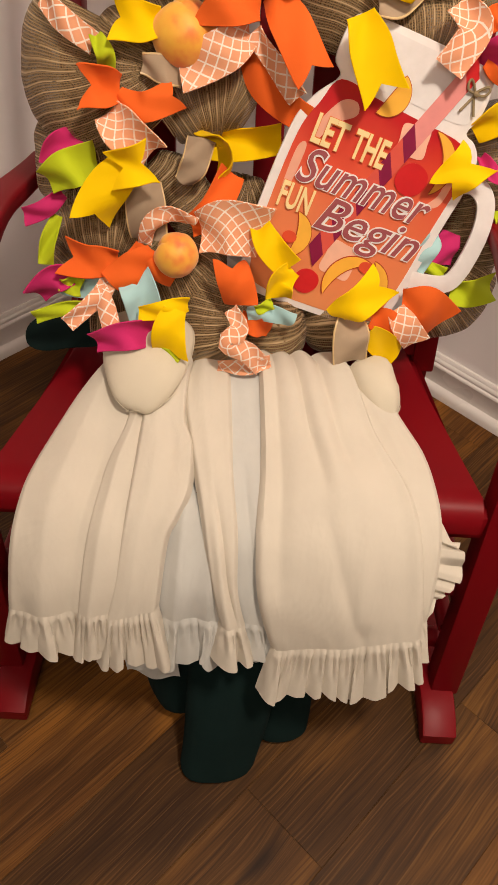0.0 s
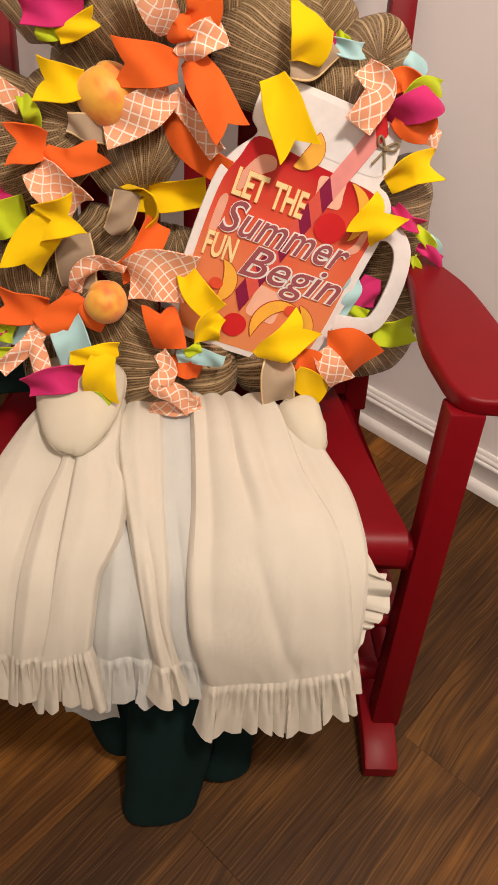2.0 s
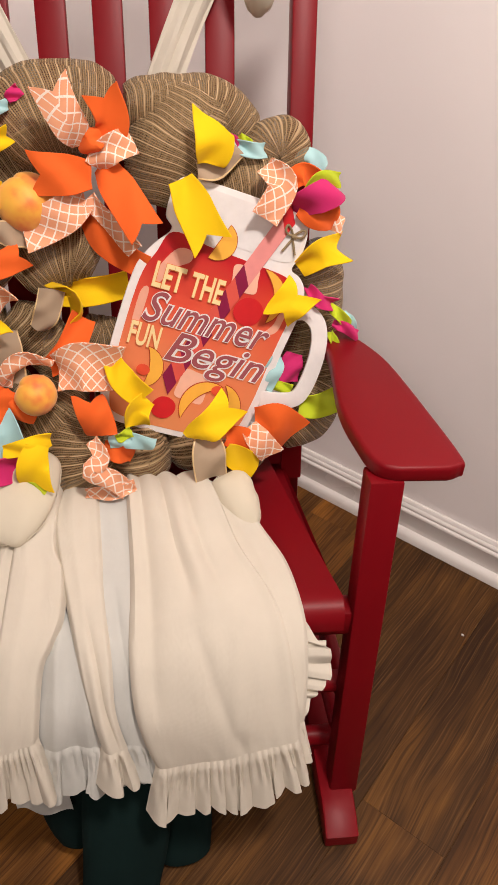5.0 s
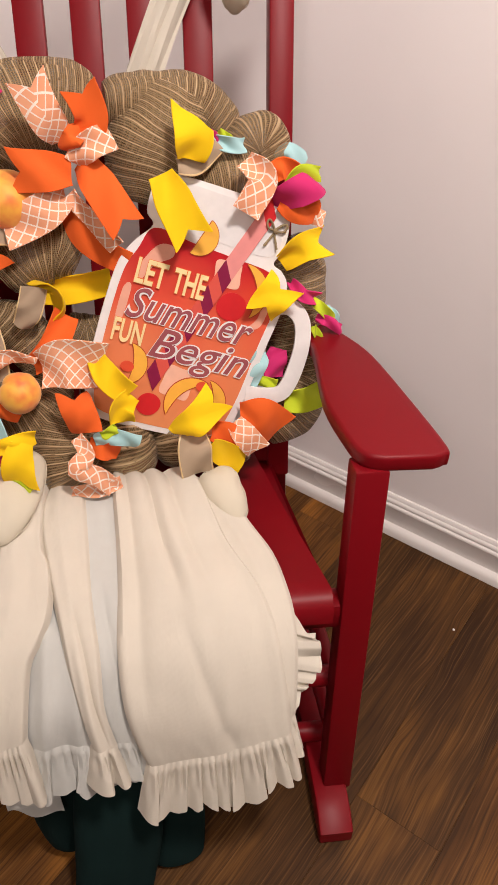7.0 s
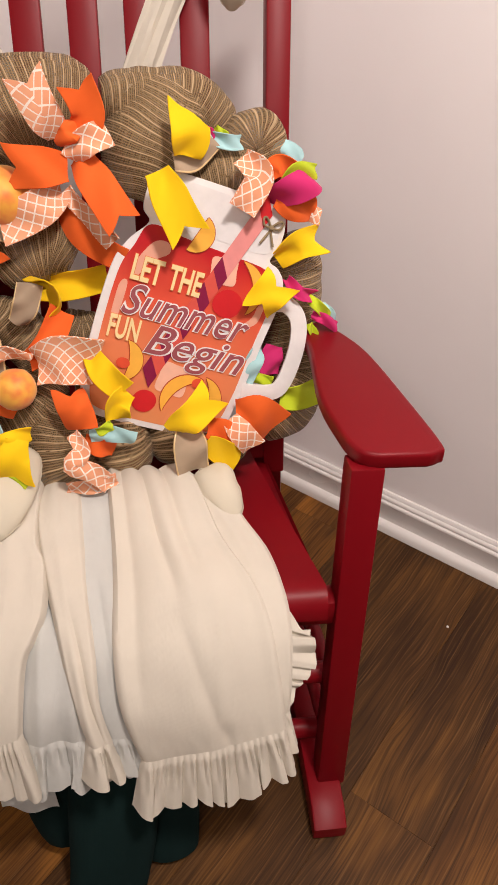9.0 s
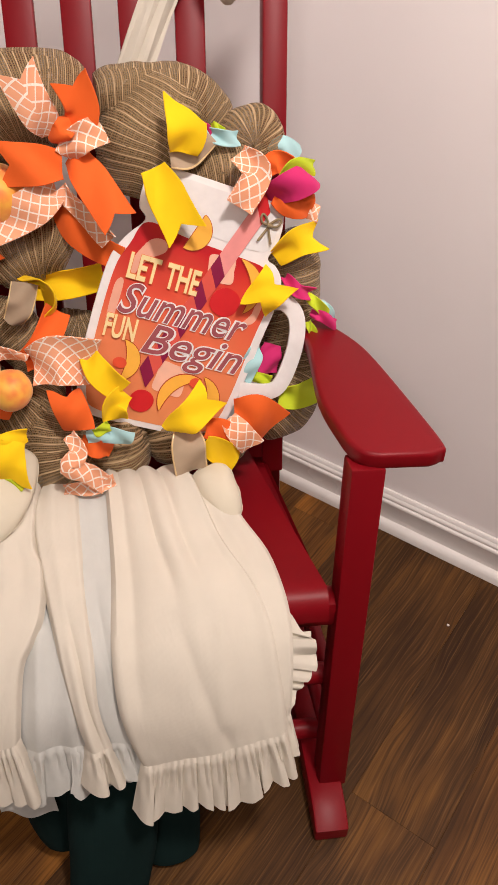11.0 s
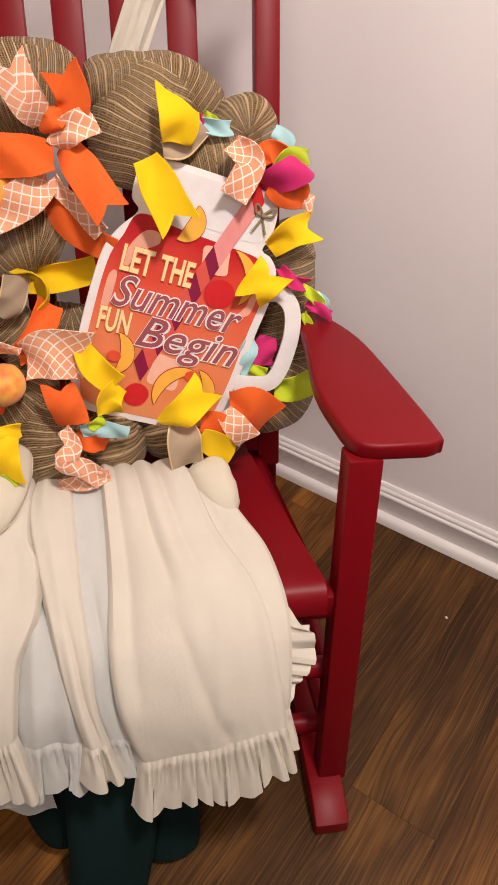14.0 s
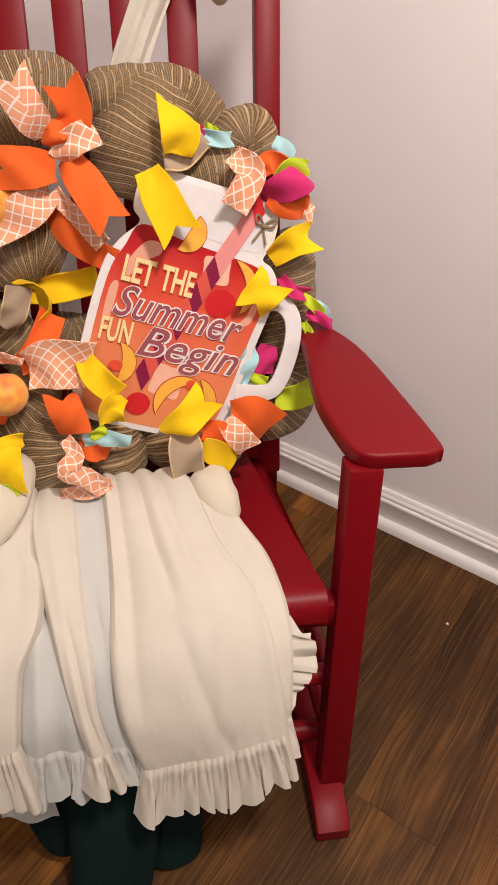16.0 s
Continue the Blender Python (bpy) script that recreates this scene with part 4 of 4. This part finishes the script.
ribbon(ORANGE, 0.055, [(0.175, -0.234, 0.03), (0.207, -0.236, 0.04), (0.24, -0.265, 0.022)])
ribbon(LATTICE, 0.036, [(0.163, -0.237, 0.04), (0.177, -0.259, 0.053), (0.196, -0.285, 0.046)])
ribbon(BLUE, 0.026, [(0.221, -0.143, 0), (0.212, -0.162, 0.011), (0.196, -0.193, 0.004)])
ribbon(PINK, 0.035, [(0.257, -0.151, -0.03), (0.249, -0.171, -0.024), (0.245, -0.196, -0.026)])
ribbon(LIME, 0.014, [(0.206, -0.189, -0.006), (0.243, -0.199, -0)])
ribbon(LIME, 0.039, [(0.255, -0.226, -0.003), (0.283, -0.228, 0.008), (0.317, -0.223, -0.003)])
ribbon(YELLOW, 0.050, [(0.132, 0.131, 0.03), (0.136, 0.159, 0.045), (0.137, 0.203, 0.03)], slant=-0.42)
ribbon(YELLOW, 0.049, [(0.087, 0.115, 0.045), (0.103, 0.075, 0.05), (0.124, 0.029, 0.045)], end_cut=True)
ribbon(TAUPE, 0.028, [(0.115, 0.124, 0.02), (0.142, 0.127, 0.02), (0.173, 0.152, 0.01)])
ribbon(LATTICE, 0.038, [(0.205, 0.126, 0.03), (0.224, 0.1, 0.045), (0.199, 0.059, 0.04)])
ribbon(BLUE, 0.019, [(0.168, 0.156, 0), (0.19, 0.147, 0.01), (0.214, 0.145, 0)])
ribbon(LIME, 0.010, [(0.179, 0.166, 0), (0.194, 0.154, 0)])
ribbon(PINK, 0.010, [(0.165, 0.166, 0), (0.178, 0.155, 0)])
ribbon(BLUE, 0.026, [(0.273, 0.126, -0.04), (0.288, 0.134, -0.03), (0.313, 0.119, -0.04)])
ribbon(ORANGE, 0.028, [(0.236, 0.098, 0.02), (0.257, 0.113, 0.03), (0.278, 0.105, 0.02)])
ribbon(PINK, 0.041, [(0.240, 0.064, -0.01), (0.266, 0.078, 0.044), (0.300, 0.090, 0.040), (0.314, 0.096, -0.01)])
ribbon(LIME, 0.019, [(0.261, 0.087, 0.04), (0.279, 0.106, 0.045), (0.315, 0.102, 0.02)])
ribbon(ORANGE, 0.032, [(0.256, 0.069, 0.02), (0.281, 0.054, 0.025), (0.314, 0.051, 0.01)])
ribbon(LATTICE, 0.024, [(0.299, 0.053, 0.01), (0.327, 0.038, 0)])
ribbon(YELLOW, 0.039, [(0.258, -0.017, 0), (0.286, 0.004, 0.02), (0.325, 0.007, 0)], end_cut=True)
ribbon(YELLOW, 0.048, [(0.213, -0.084, 0.03), (0.233, -0.059, 0.04), (0.258, -0.039, 0.035)], start_cut=True, end_cut=True)
ribbon(PINK, 0.018, [(0.271, -0.046, 0), (0.285, -0.065, 0.02), (0.313, -0.073, 0)])
ribbon(LIME, 0.015, [(0.305, -0.076, 0), (0.316, -0.088, 0.01), (0.336, -0.109, 0)])
ribbon(BLUE, 0.015, [(0.33, -0.09, -0.01), (0.338, -0.103, 0), (0.344, -0.124, -0.01)])
ribbon(PINK, 0.015, [(0.31, -0.104, 0), (0.326, -0.109, 0.01), (0.35, -0.126, 0)])
ribbon(LIME, 0.012, [(0.305, -0.116, 0), (0.316, -0.14, 0)])
ribbon(PINK, 0.035, [(-0.202, 0.183, 0.02), (-0.162, 0.185, 0.03), (-0.131, 0.19, 0)])
ribbon(YELLOW, 0.020, [(-0.162, 0.156, 0.03), (-0.141, 0.166, 0.035), (-0.117, 0.179, 0.03)], end_cut=True)
ribbon(BLUE, 0.012, [(-0.148, 0.198, 0), (-0.131, 0.207, 0.01), (-0.117, 0.214, 0)])
ribbon(LIME, 0.016, [(-0.188, 0.161, 0.02), (-0.169, 0.161, 0.025), (-0.158, 0.165, 0.02)])
ribbon(PINK, 0.014, [(-0.116, 0.219, 0), (-0.1, 0.231, 0)])
ribbon(PINK, 0.014, [(0.002, -0.314, 0.03), (0.018, -0.317, 0.045), (0.037, -0.317, 0.03)])


def peach(x, y, proud, radius, seed):
    """A soft artificial peach with its cleft and a small stem pit."""
    bm = bmesh.new()
    bmesh.ops.create_uvsphere(bm, u_segments=40, v_segments=28, radius=1.0)
    for v in bm.verts:
        d = v.co.normalized()
        cleft = 0.07 * math.exp(-((d.x / 0.10) ** 2)) * max(0.0, d.z * 0.6 + 0.5)
        pit = 0.16 * math.exp(-((1 - d.z) / 0.05))
        v.co = d * radius * (1 - cleft - pit + 0.02 * noise.noise(d * 2 + Vector((seed, 0, 0)))) * (1.0 if d.z > 0 else 1.02)
    ob = part("peach", bm, PEACH, wreath, "artificial peach, yellow with an orange blush")
    ob.matrix_basis = pose(x, y, proud, -95, 35, 30 * seed)
    bm = bmesh.new()
    tube(bm, [(0, 0, radius * 0.80), (0.0005, 0, radius * 0.84), (0.001, 0, radius * 0.88)], 0.0014, 6)
    part("stem", bm, TAUPE, ob, "tiny dry stem")



peach(-0.111, 0.096, 0, 0.0385, 1)
peach(-0.134, -0.153, 0.041, 0.0285, 2)

# ---- printed drink-jar sign wired to the wreath ----
sign = new("jar_sign", None)
sign.parent = wreath
sign.matrix_basis = pose(0.125, -0.10, 0.010, 0, 0, -21)
sign.empty_display_size = 0.03
tagged(sign, "printed drink-jar sign with summer lettering")
MAROON = plain("maroon_print", (0.34, 0.085, 0.095), 0.4)
BUTTER = plain("butter_print", (0.90, 0.72, 0.36), 0.4)
RIM_ORANGE = plain("orange_print", (0.80, 0.22, 0.05), 0.4)
CHERRY = plain("cherry_print", (0.62, 0.018, 0.022), 0.35)
GLEAM_RED = plain("straw_rose_print", (0.70, 0.10, 0.07), 0.35)
SLICE = plain("peach_slice_print", (0.90, 0.47, 0.06), 0.35)
SLICE_RED = plain("peach_heart_print", (0.72, 0.085, 0.035), 0.35)
SLICE_RIM = plain("slice_outline_print", (0.45, 0.06, 0.02), 0.35)
STRAW_PINK = plain("straw_pink_print", (0.80, 0.30, 0.28), 0.35)
STRAW_DARK = plain("straw_wine_print", (0.24, 0.010, 0.055), 0.35)
ICE = plain("ice_print", (0.88, 0.50, 0.36), 0.35)
GLEAM = plain("glass_gleam_print", (0.84, 0.42, 0.30), 0.3)
PEARL = plain("lid_print", (0.80, 0.77, 0.76), 0.3)
TWINE = cloth("twine", (0.30, 0.23, 0.13), 900.0, 0.12)


def round_line(points, count):
    return [(p.x, p.y) for p in smooth_path([(x, y, 0) for x, y in points], count, True)]


def printed(name, outline, height, material, label="", thick=0.0005, bevel=0.0):
    bm = slab(bmesh.new(), outline, height, height + thick, bevel)
    return part(name, bm, material, sign, label)


body = [(-0.112, -0.160), (-0.02, -0.164), (0.066, -0.160), (0.086, -0.146), (0.099, -0.085), (0.108, 0.0), (0.115, 0.06), (0.112, 0.095), (0.098, 0.113), (0.082, 0.121), (0.090, 0.145), (0.088, 0.178), (0.073, 0.196),
        (-0.01, 0.199), (-0.090, 0.196), (-0.111, 0.182), (-0.113, 0.140), (-0.100, 0.123), (-0.122, 0.092), (-0.136, 0.05), (-0.140, -0.06), (-0.133, -0.135)]
printed("plate", round_line(body, 110), -0.005, SIGN_WHITE, "white jar-shaped board", 0.005, 0.0008)
grip = smooth_path([(0.098, 0.060, 0), (0.126, 0.068, 0), (0.151, 0.052, 0), (0.163, 0.012, 0), (0.161, -0.042, 0), (0.146, -0.066, 0), (0.098, -0.076, 0)], 40)
side_a, side_b = [], []
for i, p in enumerate(grip):
    t = (grip[min(i + 1, 40)] - grip[max(i - 1, 0)]).normalized()
    side = Vector((-t.y, t.x, 0)) * 0.0125
    side_a.append((p.x + side.x, p.y + side.y))
    side_b.append((p.x - side.x, p.y - side.y))
printed("handle", side_a + side_b[::-1], -0.0047, SIGN_WHITE, "white jar handle", 0.005, 0.0008)
drink = [(-0.100, -0.151), (-0.02, -0.155), (0.056, -0.151), (0.074, -0.138), (0.087, -0.085), (0.095, 0.0), (0.102, 0.055), (0.099, 0.086), (0.080, 0.107), (0.03, 0.112), (-0.04, 0.116), (-0.096, 0.121), (-0.112, 0.088), (-0.125, 0.045), (-0.128, -0.06), (-0.121, -0.130)]
printed("drink", round_line(drink, 90), 0.0002, DRINK, "red to peach printed drink")
printed("lid", round_line([(-0.085, 0.130), (0.0, 0.127), (0.076, 0.130), (0.079, 0.175), (0.06, 0.188), (-0.01, 0.190), (-0.085, 0.188), (-0.101, 0.170)], 60), 0.0002, PEARL)
for shape in ([(-0.106, 0.062), (-0.088, 0.098), (-0.068, 0.104), (-0.062, 0.090), (-0.084, 0.072), (-0.100, 0.045)], [(0.070, 0.020), (0.090, 0.030), (0.094, 0.075), (0.084, 0.070), (0.082, 0.04)],
              [(-0.119, -0.03), (-0.111, -0.02), (-0.108, 0.035), (-0.119, 0.03)]):
    printed("gleam", round_line(shape, 36), 0.0008, GLEAM, "pale printed reflection on the jar")

# striped straw
top, foot = Vector((0.057, 0.196)), Vector((-0.049, -0.090))
lean = (foot - top).normalized()
wide = Vector((-lean.y, lean.x)) * 0.0120
for i in range(14):
    a = top.lerp(foot, i / 14)
    b = top.lerp(foot, (i + 1) / 14)
    dip = lean * 0.010
    pts = [a + wide + dip, a - wide - dip, b - wide - dip, b + wide + dip]
    printed("straw_band", [(p.x, p.y) for p in pts], 0.0029, (CHERRY if i == 0 else STRAW_PINK) if i < 5 else (STRAW_DARK if i % 2 else GLEAM_RED), thick=0.0004)


def crescent(x, y, size, turn, whole=170, hollow=0.45):
    """A printed peach slice: dark outline and flesh, cut away on one side."""
    for scale, material, h, name in ((1.035, SLICE_RIM, 0.0020, "slice_outline"), (1.0, SLICE, 0.0026, "slice")):
        ring = []
        for k in range(25):
            a = radians(-whole / 2 + whole * k / 24)
            ring.append((math.cos(a) * size * scale, math.sin(a) * size * scale))
        tip = math.cos(radians(whole / 2)) * size
        for k in range(1, 24):
            a = radians(whole / 2 - whole * k / 24)
            f = math.cos(math.pi * (k / 24 - 0.5))
            ring.append((tip + f * (size * hollow - tip) - size * (scale - 1), math.sin(a) * size * (1 - 0.25 * f)))
        m = Matrix.Rotation(radians(turn), 2)
        ring = [m @ Vector(p) + Vector((x, y)) for p in ring]
        printed(name, [(p.x, p.y) for p in ring], h, material, thick=0.0004)


def peach_heart(x, y, size):
    printed("slice_heart", [(x + size * math.cos(a), y + 0.8 * size * math.sin(a)) for a in (2 * math.pi * k / 24 for k in range(24))], 0.0030, SLICE_RED, thick=0.0004)


crescent(-0.034, 0.128, 0.027, -20, 170, 0.1)
crescent(-0.088, -0.072, 0.030, 5, 165, 0.35)
peach_heart(-0.086, -0.076, 0.010)
crescent(0.046, 0.070, 0.040, 18, 150, 0.6)
crescent(0.020, -0.110, 0.040, 140, 150, 0.55)
crescent(0.036, -0.104, 0.036, 10, 150, 0.5)
peach_heart(0.030, -0.080, 0.010)
for x, y, r in ((0.038, 0.045, 0.022), (-0.042, -0.124, 0.018)):
    printed("cherry", [(x + r * math.cos(a) * (1 + 0.05 * math.sin(2 * a)), y + r * 0.94 * math.sin(a)) for a in (2 * math.pi * k / 40 for k in range(40))], 0.0022, CHERRY, "printed red cherry")
for x, y, s, turn in ((-0.008, -0.083, 0.021, -6), (0.020, 0.088, 0.018, 8)):
    m = Matrix.Rotation(radians(turn), 2)
    line = round_line([tuple(m @ Vector(p) + Vector((x, y))) for p in ((-s, -s), (0, -s * 1.06), (s, -s), (s * 1.06, 0), (s, s), (0, s * 1.06), (-s, s), (-s * 1.06, 0))], 40)
    printed("ice_cube", line, 0.0012, ICE, "printed pale ice cube")


def lettering(words, x, y, width, height, material, proud, swell, shear=0.0, label=""):
    """Raised printed words, their lower left corner at x, y, fitted to a width and height."""
    curve = bpy.data.curves.new("words", "FONT")
    curve.body, curve.size, curve.shear, curve.offset, curve.extrude, curve.resolution_u = words, 1.0, shear, swell, 0.004, 4
    ob = new("words", curve)
    bpy.context.view_layer.update()
    me = bpy.data.meshes.new_from_object(ob.evaluated_get(bpy.context.evaluated_depsgraph_get()))
    bpy.data.objects.remove(ob)
    xs, ys = [v.co.x for v in me.vertices], [v.co.y for v in me.vertices]
    x0, x1, y0, y1 = min(xs), max(xs), min(ys), max(ys)
    grow = swell * 0.6
    for v in me.vertices:
        v.co = Vector((x + (v.co.x - x0 - grow) / (x1 - x0 - 2 * grow) * width, y + (v.co.y - y0 - grow) / (y1 - y0 - 2 * grow) * height, proud + v.co.z * 0.03))
    me.materials.clear()
    me.materials.append(material)
    made = new("lettering", me)
    made.parent = sign
    return tagged(made, label)


for words, x, y, width, height, front, behind, fat, rim, shear in (("LET", -0.107, 0.043, 0.043, 0.034, BUTTER, RIM_ORANGE, 0.022, 0.045, 0.0), ("THE", -0.054, 0.043, 0.048, 0.034, BUTTER, RIM_ORANGE, 0.022, 0.045, 0.0),
                                                             ("FUN", -0.119, -0.043, 0.044, 0.032, BUTTER, RIM_ORANGE, 0.022, 0.045, 0.0), ("Summer", -0.108, -0.006, 0.188, 0.044, MAROON, SIGN_WHITE, 0.004, 0.038, 0.32), ("Begin", -0.062, -0.067, 0.150, 0.057, MAROON, SIGN_WHITE, 0.004, 0.038, 0.32)):
    lettering(words, x, y, width, height, behind, 0.0034, rim, shear)
    lettering(words, x, y, width, height, front, 0.0040, fat, shear, "printed word '" + words + "'")

# small twine bow on the lid
bm = bmesh.new()
knot = Vector((0.068, 0.162, 0.003))
for flip in (1, -1):
    # a closed loop to each side and a tail hanging below the knot
    loop = [knot + Vector((flip * 0.015 * math.sin(math.pi * f), 0.004 + 0.009 * math.sin(2 * math.pi * f) * 0.6 + 0.008 * math.sin(math.pi * f), 0.004 * math.sin(math.pi * f))) for f in (k / 16 for k in range(17))]
    tube(bm, loop, 0.0017, 7)
    tail = [knot + Vector((flip * 0.010 * f, -0.021 * f, 0.002 * f)) for f in (k / 6 for k in range(7))]
    tube(bm, tail, 0.0017, 7)
tube(bm, [knot + Vector((-0.003, 0.003, 0.003)), knot + Vector((0.003, 0.003, 0.004))], 0.0032, 8)
part("twine_bow", bm, TWINE, sign, "small tied twine bow")

# ---- cream cloth straps tied to the chair's back ----


def strap(points, width, label):
    ob = thing("cloth_strap", pose(0, 0, 0), label, "strap", "cloth straps")
    path = smooth_path(points, 30)
    rows = []
    for i, p in enumerate(path):
        t = (path[min(i + 1, 30)] - path[max(i - 1, 0)]).normalized()
        side = t.cross(Vector((0, 1, 0))).normalized()
        rows.append([p + side * (c * width / 2) + Vector((0, -0.010 * (1 - c * c) + 0.003 * math.sin(9 * c + 3 * i / 30), 0)) for c in (k / 8 - 1 for k in range(17))])
    bm = bmesh.new()
    sheet(bm, rows, thick=-0.003)
    part("band", bm, CREAM, ob)


strap([(0.085, 1.115, 0.88), (0.125, 1.130, 0.975), (0.165, 1.150, 1.06), (0.215, 1.172, 1.15)], 0.050, "cream cotton strap running up the chair back")
strap([(-0.03, 1.115, 0.88), (-0.070, 1.130, 0.975), (-0.110, 1.150, 1.06), (-0.15, 1.172, 1.15)], 0.046, "cream cotton strap running up the chair back")
stuffed_pad(0.262, 1.125, 1.118, 0.030, 0.024, 0.062, 18, 0, 8)

# ---- floor planks, running along the wall behind the chair's left side ----
rng = random.Random(4)
WIDE, LONG = 0.152, 1.22
stock = {}


def plank_mesh(length):
    """One board, its edges eased; boards of one length share a mesh."""
    key = round(length, 3)
    if key not in stock:
        stock[key] = mesh_of("plank", box(bmesh.new(), (0, 0, -0.012), (key - 0.0002, WIDE - 0.0002, 0), 0.0004, None, 1), WOOD, False)
    return stock[key]


for j in range(-30, 12):
    y = j * WIDE - 0.055
    if y + WIDE > LEFT + 0.16 or y < BACK - 0.1:
        continue
    start = 0.302 if j == 1 else rng.uniform(-0.8, 0.4)
    for i in range(-3, 4):
        lo, hi = max(start + i * LONG, BACK - 0.05), min(start + (i + 1) * LONG, RIGHT + 0.05)
        if hi - lo < 0.03:
            continue
        ob = new("plank", plank_mesh(hi - lo))
        ob.matrix_world = ROOM @ pose(lo, y, 0)
        ob.parent = floor
        ob.matrix_parent_inverse = floor.matrix_world.inverted()

# ---- small marks ----
bm = bmesh.new()
bmesh.ops.create_icosphere(bm, subdivisions=2, radius=0.0028)
for v in bm.verts:
    v.co *= 1 + 0.3 * noise.noise(v.co * 500)
    v.co.z = max(v.co.z, -0.0022) * 0.7
crumb = new("crumb", mesh_of("crumb", bm, SIGN_WHITE))
crumb.location = (0.680, 0.832, 0.0016)
tagged(crumb, "tiny white crumb lying on the plank floor", "crumb")
